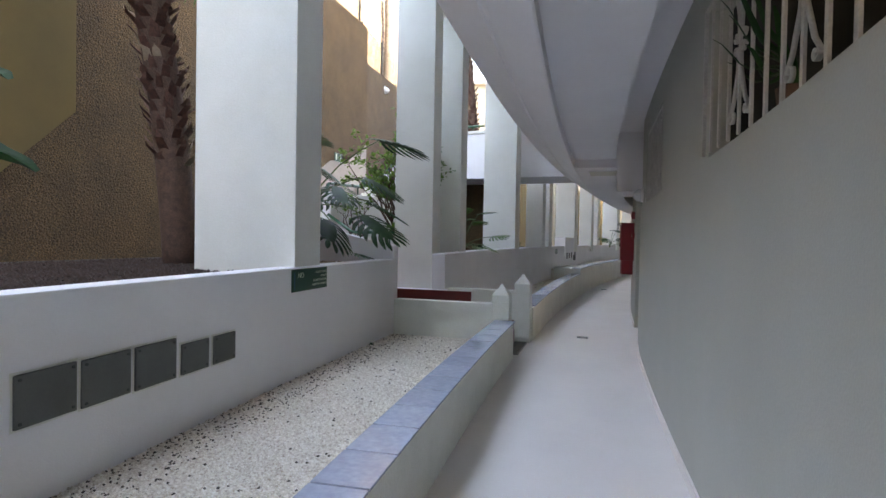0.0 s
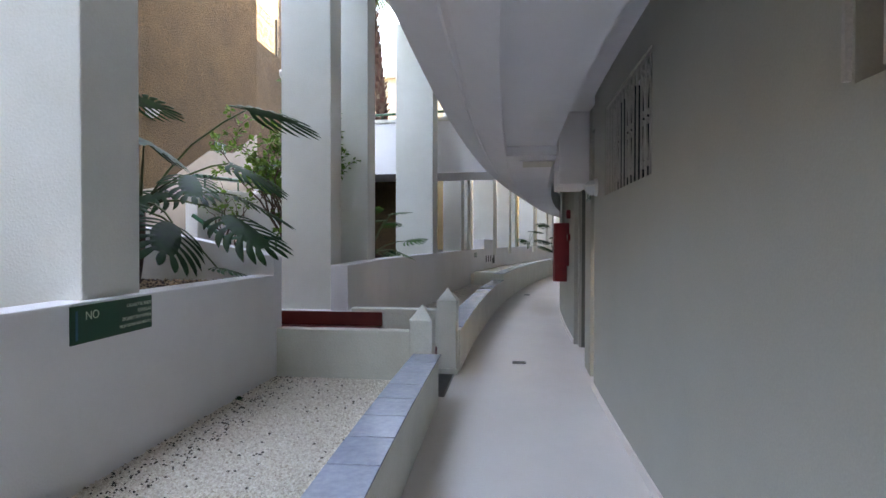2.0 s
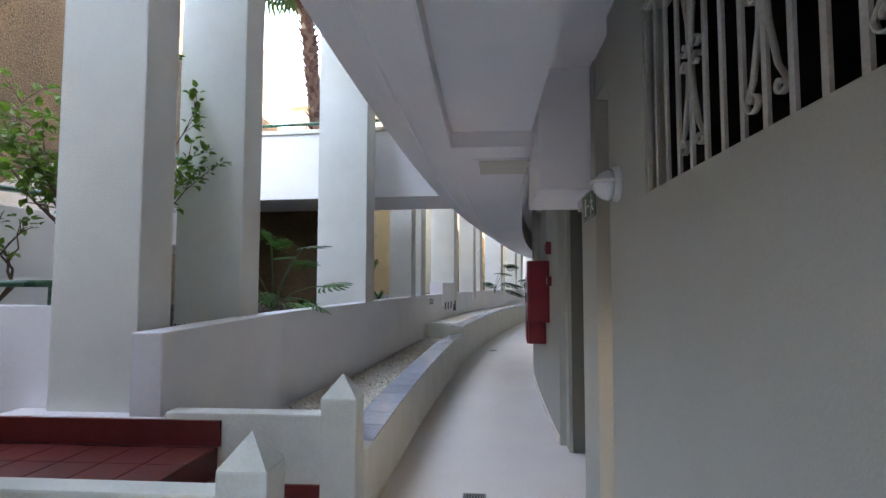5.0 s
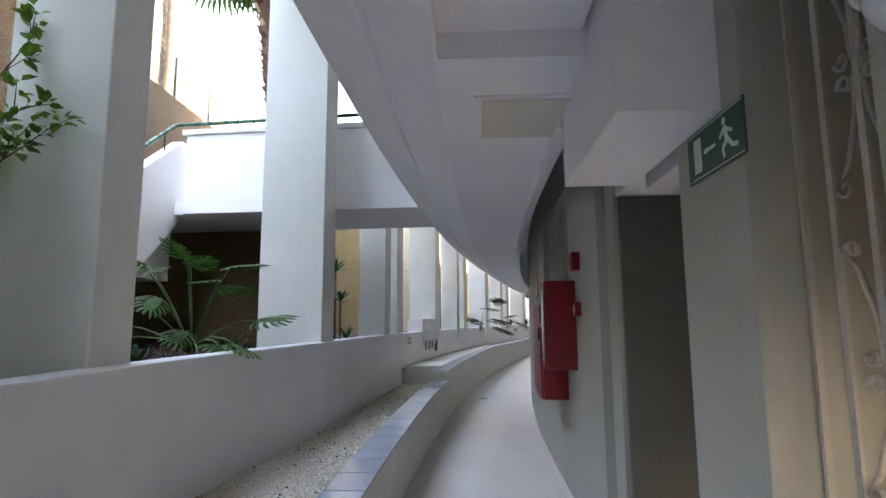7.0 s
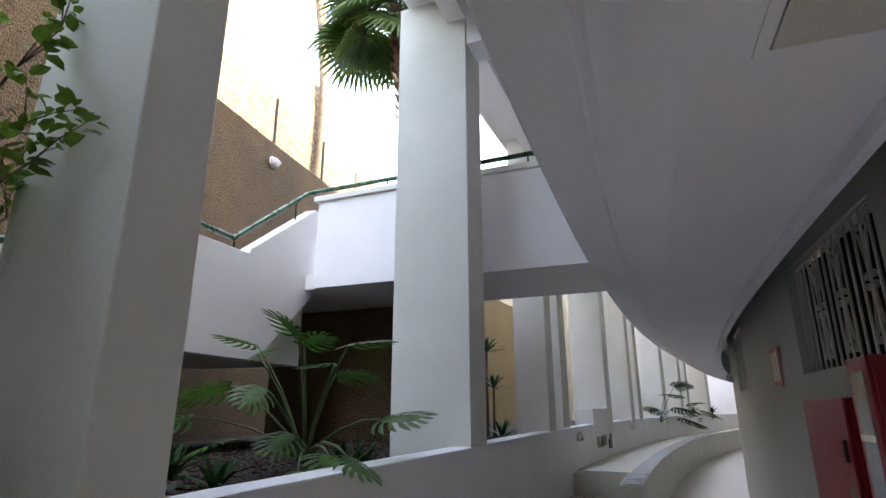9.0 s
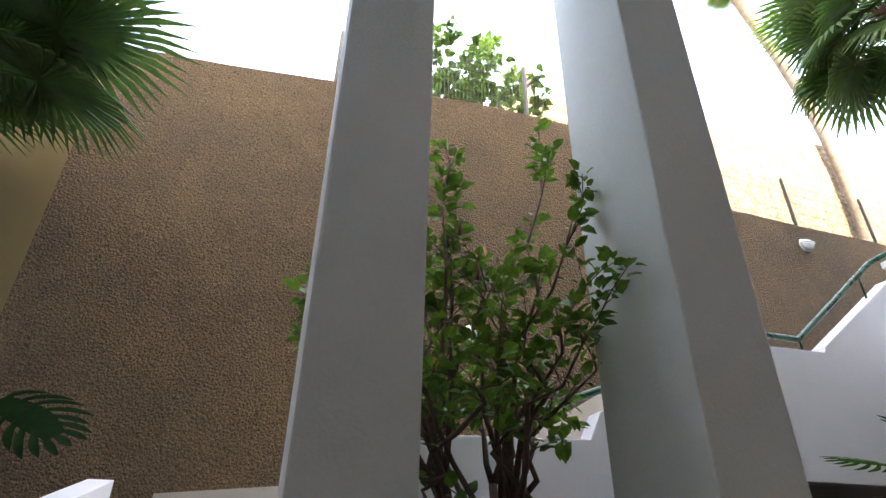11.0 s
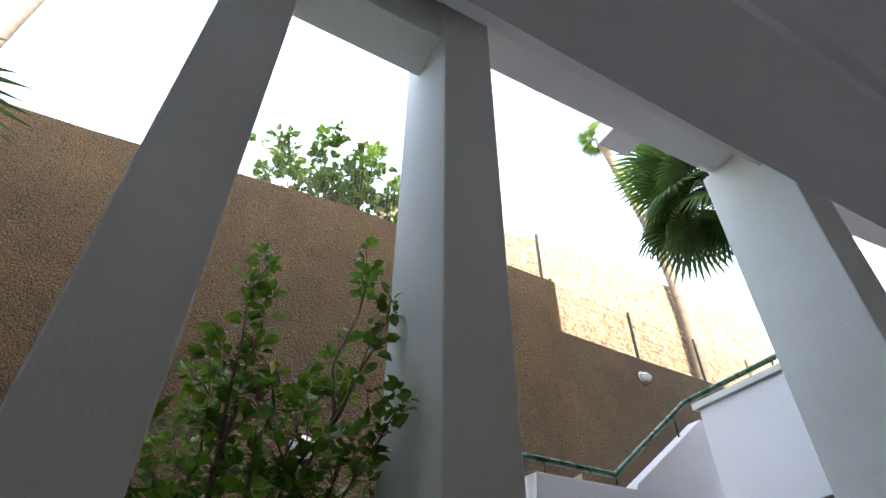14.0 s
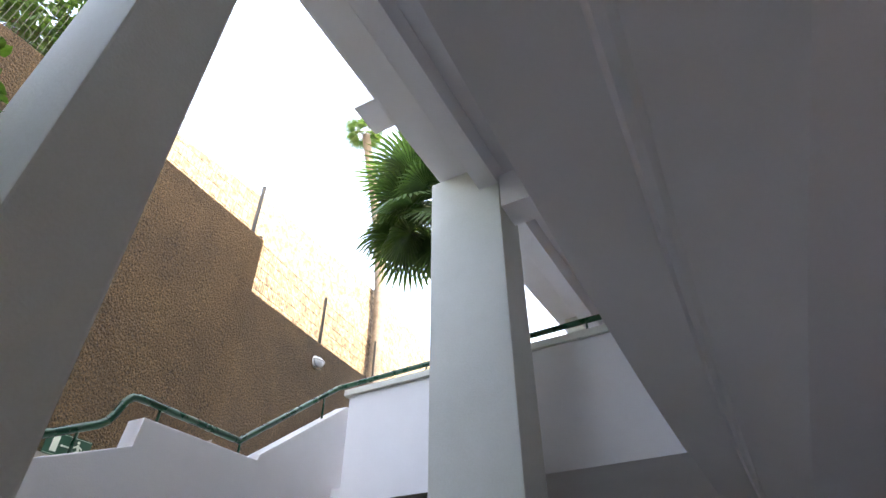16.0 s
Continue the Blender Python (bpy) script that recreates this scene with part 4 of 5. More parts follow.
def fan_leaf(radius, segs=34, petiole=0.7):
    """A fan palm blade: petiole along +y, then pleated segments with free drooping tips."""
    m = M()
    m.tube([(0, 0, 0), (0, petiole * 0.5, 0.03), (0, petiole, 0)], 0.018, 6, 0.011)
    hub = Vector((0, petiole, 0))
    for k in range(segs):
        a = math.radians(-135 + 270 * (k + 0.5) / segs)
        ha = math.radians(270 / segs) * 0.52
        reach = radius * (1 - 0.16 * abs(a) / 2.4) * (0.95 + 0.1 * ((k * 37) % 10) / 10)
        def pt(r, da, dz):
            return (hub.x + r * math.sin(a + da), hub.y + r * math.cos(a + da), hub.z + dz)
        droop = 0.20 * radius
        z1, z2, z3 = 0.02, -0.03 * radius, -droop
        o = len(m.v)
        m.v += [tuple(hub), pt(reach * 0.42, -ha, z1 - 0.012), pt(reach * 0.42, 0, z1 + 0.014), pt(reach * 0.42, ha, z1 - 0.012),
                pt(reach * 0.68, -ha * 0.78, z2), pt(reach * 0.68, 0, z2 + 0.012), pt(reach * 0.68, ha * 0.78, z2), pt(reach, 0.02, z3)]
        m.f += [(o, o + 1, o + 2), (o, o + 2, o + 3), (o + 1, o + 4, o + 5, o + 2), (o + 2, o + 5, o + 6, o + 3), (o + 4, o + 7, o + 5), (o + 5, o + 7, o + 6)]
    return m


LOBED = [lobed_leaf(l, 7, k).mesh("leaf", LEAF, smooth=True) for k, l in enumerate((0.60, 0.50, 0.34))]
LOBED2 = [lobed_leaf(l, 6, k + 5).mesh("leaf", LEAF2, smooth=True) for k, l in enumerate((0.36, 0.30, 0.25))]
FANS = [fan_leaf(r, 36, p_).mesh("leaf", FAN) for r, p_ in ((0.95, 0.75), (0.85, 0.85), (0.75, 0.6))]


def place(name, me, parent, at, toward, roll=0.0):
    """A leaf at a point, its length along toward, its face as near up as it can be."""
    y = Vector(toward).normalized()
    x = y.cross(Vector((0, 0, 1)))
    x = Vector((1, 0, 0)) if x.length < 1e-3 else x.normalized()
    z = x.cross(y)
    m = Matrix.Identity(4)
    m.col[0][:3], m.col[1][:3], m.col[2][:3], m.col[3][:3] = x, y, z, Vector(at)
    ob = new(name, me)
    ob.parent = parent
    ob.matrix_basis = world_of(parent).inverted() @ m @ pose(0, 0, 0, 0, roll, 0)
    return ob


def philodendron(name, base, leaves, meshes, label, trunk=None):
    t = thing(name, label, "plant", base)
    b0 = Vector(base)
    top = b0 + Vector((0, 0, 0.05))
    if trunk:
        top = Vector(trunk)
        part("trunk", M().tube([b0 - Vector((0, 0, 0.05)), b0.lerp(top, 0.5) + Vector((0.03, 0, 0)), top], 0.055, 10, 0.04), BARK, t, "ringed brown trunk", smooth=True)
    for (x, y, z), (tx, ty, tz), size in leaves:
        hub = Vector((x, y, z))
        mid = top.lerp(hub, 0.5) + Vector((0, 0, 0.10 * (hub - top).length))
        part("stalk", M().tube([top, top.lerp(mid, 0.55) + Vector((0, 0, 0.03)), mid, mid.lerp(hub, 0.6) + Vector((0, 0, 0.02)), hub], 0.012, 6, 0.007), STEM, t, smooth=True)
        place("leaf", meshes[size], t, hub, (tx, ty, tz), rnd.uniform(-30, 30))
    return t


philodendron("philodendron", (-4.2, -0.40, 1.05),
             [((-3.02, -0.62, 2.50), (0.9, -0.25, -0.12), 0), ((-4.22, -0.38, 2.66), (0.75, -0.2, -0.05), 1), ((-3.22, -0.6, 1.66), (0.8, -0.3, -0.35), 0),
              ((-3.86, -0.35, 1.86), (-0.5, -0.6, -0.2), 1), ((-3.30, -0.25, 1.84), (0.7, 0.25, -0.3), 1), ((-3.55, -0.15, 1.20), (0.9, -0.2, -0.05), 2),
              ((-4.6, -0.5, 1.80), (-0.8, -0.3, -0.2), 1), ((-4.0, -0.75, 1.75), (0.3, -0.9, -0.25), 1), ((-4.7, -0.25, 2.15), (-0.7, 0.3, -0.1), 1), ((-3.6, -0.5, 2.0), (0.5, -0.6, -0.3), 1),
              ((-3.45, -0.95, 1.58), (0.5, -0.8, -0.3), 0), ((-3.75, -0.85, 2.22), (0.7, -0.6, -0.1), 0), ((-4.3, -0.9, 2.0), (-0.2, -0.9, -0.2), 0), ((-3.35, -0.3, 2.12), (0.6, 0.3, -0.25), 1)],
             LOBED, "dark glossy philodendron with deeply cut leaves", (-4.13, -0.38, 1.72))
philodendron("philodendron", (-3.5, 4.9, 1.08),
             [((-3.44, 4.6, 2.02), (0.15, -0.6, 0.3), 0), ((-3.48, 4.75, 1.98), (0.7, -0.3, 0.25), 1), ((-3.94, 4.8, 2.0), (-0.7, -0.4, 0.3), 1), ((-3.86, 4.7, 1.92), (0.6, -0.4, 0.1), 2), ((-2.98, 4.5, 1.93), (0.8, -0.3, 0.15), 0), ((-3.1, 4.55, 1.82), (-0.6, -0.5, 0.0), 2), ((-3.98, 4.6, 1.68), (-0.8, -0.5, -0.1), 0),
              ((-3.62, 4.5, 1.66), (0.2, -0.9, -0.3), 1), ((-2.75, 4.55, 1.45), (0.8, -0.2, 0.15), 0), ((-2.95, 4.25, 1.25), (0.5, -0.6, -0.1), 0), ((-3.3, 4.4, 1.36), (0.1, -0.9, -0.2), 1),
              ((-4.22, 4.5, 1.45), (-0.7, -0.5, -0.1), 0), ((-2.75, 4.1, 1.26), (0.7, -0.5, -0.15), 1), ((-3.75, 4.2, 1.30), (-0.2, -0.9, -0.15), 1), ((-3.2, 4.75, 1.75), (0.7, 0.1, 0.1), 1), ((-3.0, 4.0, 1.18), (0.6, -0.7, -0.1), 2)],
             LOBED2, "bright green cut-leaved philodendron under the bridge")
philodendron("philodendron", (-0.35, 17.2, 1.12),
             [((0.0, 16.9, 1.55), (0.7, -0.5, -0.1), 0), ((-0.2, 16.7, 1.85), (0.4, -0.8, 0.1), 0), ((0.1, 16.8, 1.3), (0.8, -0.4, -0.2), 0), ((-0.4, 16.6, 1.5), (-0.4, -0.8, 0), 1), ((0.05, 16.9, 2.05), (0.6, -0.6, 0.2), 1)],
             LOBED, "dark cut-leaved plant far along the planter")
philodendron("philodendron", (1.0, 23.6, 1.12),
             [((1.3, 23.2, 1.45), (0.7, -0.5, -0.1), 0), ((1.0, 23.0, 1.7), (0.3, -0.8, 0.1), 0), ((1.5, 23.3, 1.3), (0.8, -0.3, -0.1), 1)], LOBED, "dark cut-leaved plant far along the planter")


def spiky(name, base, n, length, label, height=0.0):
    t = thing(name, label, "plant", base)
    b0 = Vector(base) + Vector((0, 0, height))
    if height:
        part("stem", M().tube([Vector(base) - Vector((0, 0, 0.03)), b0], 0.025, 8, 0.018), BARK, t, smooth=True)
    for k in range(n):
        a, e = k * 2.4, math.radians(15 + 60 * ((k * 7) % n) / n)
        d = Vector((math.cos(a) * math.cos(e), math.sin(a) * math.cos(e), math.sin(e)))
        s_ = Vector((-math.sin(a), math.cos(a), 0)) * 0.022
        m = M()
        pts = [b0 + d * (length * u) - Vector((0, 0, 0.35 * length * u * u)) for u in (0, 0.35, 0.7, 1)]
        m.v = [tuple(pts[0] - s_ * 0.6), tuple(pts[0] + s_ * 0.6), tuple(pts[1] - s_), tuple(pts[1] + s_), tuple(pts[2] - s_ * 0.7), tuple(pts[2] + s_ * 0.7), tuple(pts[3])]
        m.f = [(0, 1, 3, 2), (2, 3, 5, 4), (4, 5, 6)]
        part("leaf", m, LEAF, t)


spiky("dracaena", (-3.35, 10.2, 1.08), 24, 0.42, "dark spiky dracaena before the ochre wall", 1.35)
spiky("dracaena", (-3.20, 10.0, 1.08), 22, 0.40, "dark spiky dracaena before the ochre wall", 0.75)
spiky("dracaena", (-2.62, 14.2, 1.08), 20, 0.45, "spiky dracaena beside a far column", 1.75)
for s_at, h_ in ((14.5, 1.3), (18.6, 0.9), (19.0, 1.5), (21.9, 1.1), (25.9, 1.2)):
    spiky("dracaena", P(s_at, 3.55, 1.08), 22, 0.5, "spiky dracaena between the far columns", h_)
spiky("fern", (-3.0, 9.6, 1.08), 26, 0.5, "low fern in the dark planter")
spiky("fern", (-2.9, 12.4, 1.08), 22, 0.45, "low fern in the dark planter")
for x, y, n_, l_ in ((-3.9, 4.0, 22, 0.4), (-3.35, 3.75, 20, 0.34), (-3.0, 4.55, 24, 0.42), (-3.1, 5.05, 20, 0.36), (-3.7, 3.2, 18, 0.3)):
    spiky("fern", (x, y, 1.08), n_, l_, "low fern under the bridge")
for k, (x, y) in enumerate(((-1.55, 15.6), (-0.75, 18.9), (1.9, 26.2), (2.9, 28.5))):
    spiky("fern", (x - 0.5, y, 1.08), 22, 0.55, "low fern along the far planter", 0.25)


def broad_leaf(at, tip, width, parent, material=LEAF):
    """A long paddle leaf from at to tip, folded along its rib."""
    a, b = Vector(at), Vector(tip)
    ax = b - a
    side = ax.cross(Vector((0, 0, 1))).normalized()
    m = M()
    n = 9
    for i in range(n + 1):
        u = i / n
        c = a + ax * u + Vector((0, 0, -0.10 * ax.length * u * u + 0.03 * math.sin(8 * u)))
        w = width * math.sin(math.pi * (0.06 + 0.9 * u)) ** 0.7
        up = Vector((0, 0, 0.5 * w))
        m.v += [tuple(c - side * w + up), tuple(c), tuple(c + side * w + up)]
    for i in range(n):
        for j in range(2):
            o = i * 3 + j
            m.f.append((o, o + 1, o + 4, o + 3))
    return part("leaf", m, material, parent, smooth=True)


t = thing("bird_of_paradise", "dark paddle-leaved plant in the mulch planter", "plant", (-4.3, -4.6, 1.05))
for hub, tip in (((-3.75, -4.55, 2.33), (-3.28, -4.48, 2.14)), ((-3.80, -4.6, 1.98), (-3.18, -4.42, 1.72)), ((-4.5, -4.9, 2.6), (-5.3, -5.1, 2.9))):
    part("stalk", M().tube([(-4.3, -4.6, 1.02), ((-4.3 + hub[0]) / 2, (-4.6 + hub[1]) / 2, hub[2] - 0.25), hub], 0.02, 6, 0.012), STEM, t, smooth=True)
    broad_leaf(hub, tip, 0.13, t)


def fan_palm(name, base, top, r0, crown, label, boots=True, leaf_scale=1.0, drop=0.6, seed=1, boot_from=0.0, boot_mat=None, bow=(0.10, 0, 0), hubs=()):
    g = random.Random(seed)
    t = thing(name, label, "palm", base)
    a, b = Vector(base) - Vector((0, 0, 0.05)), Vector(top)
    n = 14
    pts = [a.lerp(b, k / n) + Vector(bow) * math.sin(math.pi * k / n) for k in range(n + 1)]
    part("trunk", M().tube(pts, r0, 14, r0 * 0.8), PALMTRUNK if not boots else BARK, t, "leaning trunk", smooth=True)
    if boots:
        h = (b - a).length
        m = M()
        dry = M()
        cnt = int(h * 46)
        for k in range(cnt):
            u = boot_from + (1 - boot_from) * (k + 0.5) / cnt
            i = min(int(u * n), n - 1)
            c = pts[i].lerp(pts[i + 1], u * n - i)
            w = k * 2.39996 + g.uniform(-0.25, 0.25)
            o = Vector((math.cos(w), math.sin(w), 0))
            s_ = Vector((-math.sin(w), math.cos(w), 0)) * g.uniform(0.035, 0.06)
            l, out = g.uniform(0.10, 0.2), g.uniform(0.03, 0.11)
            p0 = c + o * (r0 * 0.86)
            p1 = p0 + o * out + Vector((0, 0, l * 0.6)) + s_ * g.uniform(-0.5, 0.5)
            p2 = p0 + o * (out + 0.02) + Vector((0, 0, l)) + s_ * g.uniform(-1, 1)
            q = dry if g.random() < 0.12 else m
            q.add([p0 - s_, p0 + s_, p1 + s_ * 0.8, p1 - s_ * 0.8, p2, p0 + o * 0.02 + Vector((0, 0, 0.05))], [(0, 1, 2, 3), (3, 2, 4), (1, 0, 5), (0, 3, 5), (1, 5, 2)])
        tagged(part("ragged_bark", m, boot_mat or BOOT, t, "reddish brown ragged leaf bases"), kind="stuff")
        tagged(part("dry_bark", dry, DRYBOOT, t, "dry straw-coloured leaf bases"), kind="stuff")
    for hub in hubs:
        d = Vector(hub) - b
        ob = place("leaf", FANS[1], t, b, d, g.uniform(-12, 12))
        ob.matrix_basis = ob.matrix_basis @ Matrix.Diagonal((1.08, d.length / 0.85, 1.08, 1))
    for k in range(crown):
        w = k * 2.39996 + g.uniform(-0.2, 0.2)
        e = math.radians(75 - (75 + 60 * drop) * (k + 0.5) / crown + g.uniform(-8, 8))
        d = Vector((math.cos(w) * math.cos(e), math.sin(w) * math.cos(e), math.sin(e)))
        ob = place("leaf", FANS[k % 3], t, b + Vector((0, 0, 0.05)), d, g.uniform(-25, 25))
        ob.matrix_basis = ob.matrix_basis @ Matrix.Diagonal((leaf_scale, leaf_scale, leaf_scale, 1))
    return t


fan_palm("fan_palm", (-4.1, 9.4, 1.08), (-4.9, 9.55, 9.1), 0.17, 36, "leaning fan palm with ragged reddish trunk beyond the bridge", seed=3, drop=0.9, leaf_scale=1.22)
fan_palm("fan_palm", (-5.05, -1.38, 1.05), (-5.3, -1.85, 4.75), 0.19, 16, "fan palm with shaggy brown trunk in the planter", seed=5, drop=0.2, boot_from=0.3, leaf_scale=0.95, hubs=((-4.85, -0.85, 4.85), (-4.9, -1.65, 5.6), (-5.1, -0.95, 4.55), (-4.65, -1.05, 5.0)))
fan_palm("tall_palm", (-8.7, 13.0, 5.65), (-8.7, 11.7, 15.6), 0.17, 14, "tall slender palm behind the stone terrace", boots=False, seed=8, leaf_scale=0.5, bow=(0, 0.9, 0))
fan_palm("tall_palm", (-9.5, 5.29, 5.65), (-9.5, 5.84, 22.0), 0.16, 16, "tall slender palm behind the retaining wall", boots=False, seed=9)
fan_palm("tall_palm", (-9.5, -2.71, 5.65), (-9.5, -2.63, 22.0), 0.16, 16, "tall slender palm behind the retaining wall", boots=False, seed=10)


def shrub(name, base, size, n_branch, n_leaf, leaf_len, material, label, seed, lean=(0, 0, 0), spread=1.0, bare=0.25, tips=(), thick=0.022):
    """Woody stems that fork and wander, side twigs, and ovate leaves set along the twigs."""
    g = random.Random(seed)
    t = thing(name, label, "shrub", base)
    b0 = Vector(base)
    ends = [Vector(p) for p in tips]
    for k in range(n_branch - len(ends)):
        w = k * 2.39996
        r = math.sqrt(g.uniform(0.05, 1.0)) * spread
        ends.append(b0 + Vector((math.cos(w) * r * size.x, math.sin(w) * r * size.y, size.z * (1.0 - 0.42 * r + g.uniform(-0.12, 0.05)))) + Vector(lean))
    forks = []
    n_fork = max(3, n_branch // 4)
    mean = sum(ends, Vector()) / len(ends)
    for k in range(n_fork):
        w = k * 2 * math.pi / n_fork + 0.4
        f = b0.lerp(mean, 0.30 + 0.08 * (k % 3)) + Vector((math.cos(w) * size.x, math.sin(w) * size.y, 0)) * 0.24
        q = [b0 + Vector((math.cos(w) * 0.03, math.sin(w) * 0.03, -0.04)), b0.lerp(f, 0.35) + Vector((g.uniform(-0.03, 0.03), g.uniform(-0.03, 0.03), 0)), b0.lerp(f, 0.7) + Vector((g.uniform(-0.03, 0.03), g.uniform(-0.03, 0.03), 0)), f]
        part("branch", M().tube(q, thick, 8, thick * 0.75), BARK, t, smooth=True)
        forks.append(f)
    tw = M()
    sites = []
    for tip in ends:
        f = min(forks, key=lambda p: (Vector((tip.x - p.x, tip.y - p.y, 0))).length + g.uniform(0, 0.15))
        n = 6
        pts = [f]
        for i in range(1, n + 1):
            j = (0.05 * size.z / 2) * (1 if i < n else 0.3)
            pts.append(f.lerp(tip, i / n) + Vector((g.gauss(0, j), g.gauss(0, j), g.gauss(0, j * 0.5) + 0.05 * math.sin(math.pi * i / n))))
        part("branch", M().tube(pts, thick * 0.62, 6, 0.003), BARK, t, smooth=True)
        sites.append((pts[-2], pts[-1]))
        for i in range(2, n + 1):
            for _ in range(2):
                if g.random() < bare * 0.5 + (0.5 if i < 3 else 0):
                    continue
                d = (pts[i] - pts[i - 1]).normalized() + Vector((g.gauss(0, 0.7), g.gauss(0, 0.7), g.gauss(0.1, 0.45)))
                e = pts[i] + d.normalized() * g.uniform(0.10, 0.26) * (size.z / 2) ** 0.6
                tw.tube([pts[i], pts[i].lerp(e, 0.5) + Vector((0, 0, 0.015)), e], 0.004, 4, 0.002, caps=False)
                sites.append((pts[i], e))
    m = M()
    for k in range(n_leaf):
        a, e = sites[g.randrange(len(sites))]
        ax = (e - a).normalized()
        c = a.lerp(e, 0.25 + 0.8 * g.random() ** 0.7)
        d = (ax * 0.6 + Vector((g.gauss(0, 0.7), g.gauss(0, 0.7), g.gauss(-0.15, 0.45)))).normalized()
        c = c + d * 0.03
        s_ = d.cross(Vector((g.gauss(0, 0.5), g.gauss(0, 0.5), 1))).normalized()
        nn = s_.cross(d)
        l = leaf_len * g.uniform(0.45, 1.25)
        w = l * 0.34
        o = len(m.v)
        m.v += [tuple(c), tuple(c + d * l * .3 - s_ * w + nn * w * .3), tuple(c + d * l * .38), tuple(c + d * l * .3 + s_ * w + nn * w * .3), tuple(c + d * l * .7 - s_ * w * .72 + nn * w * .12), tuple(c + d * l * .7 + s_ * w * .72 + nn * w * .12), tuple(c + d * l - nn * l * .15)]
        m.f += [(o, o + 2, o + 1), (o, o + 3, o + 2), (o + 1, o + 2, o + 4), (o + 2, o + 3, o + 5), (o + 2, o + 6, o + 4), (o + 2, o + 5, o + 6)]
    tagged(part("foliage", m, material, t, "ovate green leaves"), kind="stuff")
    tagged(part("fine_growth", tw, BARK, t), kind="stuff")
    return t, sites


SHRUB_LEAF = mat("shrub_leaf", (0.16, 0.29, 0.03), (0.045, 0.11, 0.015), 0.42, 11, 0.0008, 60, translucent=0.45)
sh, tw_ = shrub("hibiscus_shrub", (-3.72, 2.02, 1.08), Vector((0.62, 0.62, 2.05)), 28, 2200, 0.078, SHRUB_LEAF, "leafy hibiscus shrub with bare woody stems", 21, (-0.1, 0.05, 0), bare=0.3,
                tips=((-3.7, 2.46, 3.60), (-3.7, 1.88, 3.32), (-3.62, 1.80, 3.2), (-3.2, 2.36, 2.38), (-3.3, 2.36, 2.56), (-3.75, 1.26, 2.50), (-3.75, 1.3, 2.30), (-3.65, 1.72, 1.62), (-4.75, 1.9, 2.75), (-4.4, 1.8, 2.9), (-4.2, 1.7, 2.6), (-3.28, 2.40, 3.02)), thick=0.027)
for k, at in enumerate(((-3.42, 1.95, 2.78), (-3.52, 1.75, 2.25))):
    b1 = Vector(at)
    m = M().add([b1, b1 + Vector((0.02, -0.02, -0.03)), b1 + Vector((0.0, 0.0, -0.07)), b1 + Vector((-0.02, 0.02, -0.03))], [(0, 1, 2), (0, 2, 3)])
    part("yellow_leaf", m, PETAL, sh, "single yellowed leaf")
for at in ((-3.45, 1.92, 2.6), (-3.5, 1.85, 2.85)):
    part("bud", M().tube([at, (at[0] + 0.02, at[1], at[2] + 0.03), (at[0] + 0.03, at[1] - 0.01, at[2] + 0.07)], 0.012, 8, 0.004), FLOWER, sh, "closed dull red bud", smooth=True)
shrub("terrace_shrub", (-7.6, 3.3, 5.68), Vector((0.8, 1.5, 3.9)), 22, 2300, 0.14, mat("terrace_leaf", (0.10, 0.20, 0.03), (0.04, 0.10, 0.02), 0.4, 9, translucent=0.35), "sunlit green shrub behind the wall-top fence", 33, spread=1.0, bare=0.1)
shrub("terrace_shrub", (-9.0, 12.0, 5.68), Vector((0.8, 0.9, 1.6)), 10, 400, 0.12, SHRUB_LEAF, "small green shrub behind the fence", 34)
shrub("small_shrub", (-4.4, 1.6, 1.08), Vector((0.35, 0.25, 1.2)), 6, 90, 0.08, SHRUB_LEAF, "thin leafy shoots beside the column", 35, bare=0.6)

spiky("weed", (P(-1.25, W1D - 0.05, 0.19)), 10, 0.06, "small green weed at the foot of the planter wall")
# potted plant on the first window's sill, poking out through the bars
t = thing("window_plant", "spiky houseplant leaning out through the grille", "plant", P(-4.6, wd(-4.6) - 0.16, WIN_Z0))
part("pot", M().tube([P(-4.6, wd(-4.6) - 0.16, WIN_Z0 + 0.001), P(-4.6, wd(-4.6) - 0.16, WIN_Z0 + 0.14)], 0.06, 14, 0.075), BARK, t, "brown clay pot", smooth=True)
for k in range(11):
    a = 0.5 + k * 0.75
    h = Vector(P(-4.6, wd(-4.6) - 0.16, WIN_Z0 + 0.13))
    e = h + Vector((-0.14 - 0.06 * (k % 3), 0.22 * math.sin(a), 0.14 + 0.36 * ((k * 5) % 7) / 7))
    broad_leaf(h, e, 0.016, t)

# ---------------- distant houses ----------------
def house(name, x0, x1, y0, y1, z0, z1, label, wins):
    t = thing(name, label, "house", ((x0 + x1) / 2, (y0 + y1) / 2, z0))
    part("wall", M().box(x0, x1, y0, y1, z0, z1), HOUSE, t)
    part("roof", M().box(x0 - 0.3, x1 + 0.3, y0 - 0.3, y1 + 0.3, z1 + 0.002, z1 + 0.25), WHITE, t, "white roof edge")
    for (wx, wz, ww, wh) in wins:
        wo = part("window", M().box(wx, wx + ww, y0 - 0.06, y0 - 0.002, wz, wz + wh), WHITE, t)
        part("pane", M().box(wx + 0.08, wx + ww - 0.08, y0 - 0.07, y0 - 0.061, wz + 0.08, wz + wh - 0.08), DARK, wo)


house("house", -9.5, -3.0, 22.0, 30.0, 0.0, 9.6, "cream rendered house beyond the bridge", ((-8.4, 6.3, 1.2, 1.4), (-5.8, 6.3, 1.2, 1.4)))
house("house", -2.6, 6.0, 36.0, 44.0, 0.0, 11.0, "cream rendered house far behind the gallery", ((-1.4, 7.5, 1.3, 1.5),))

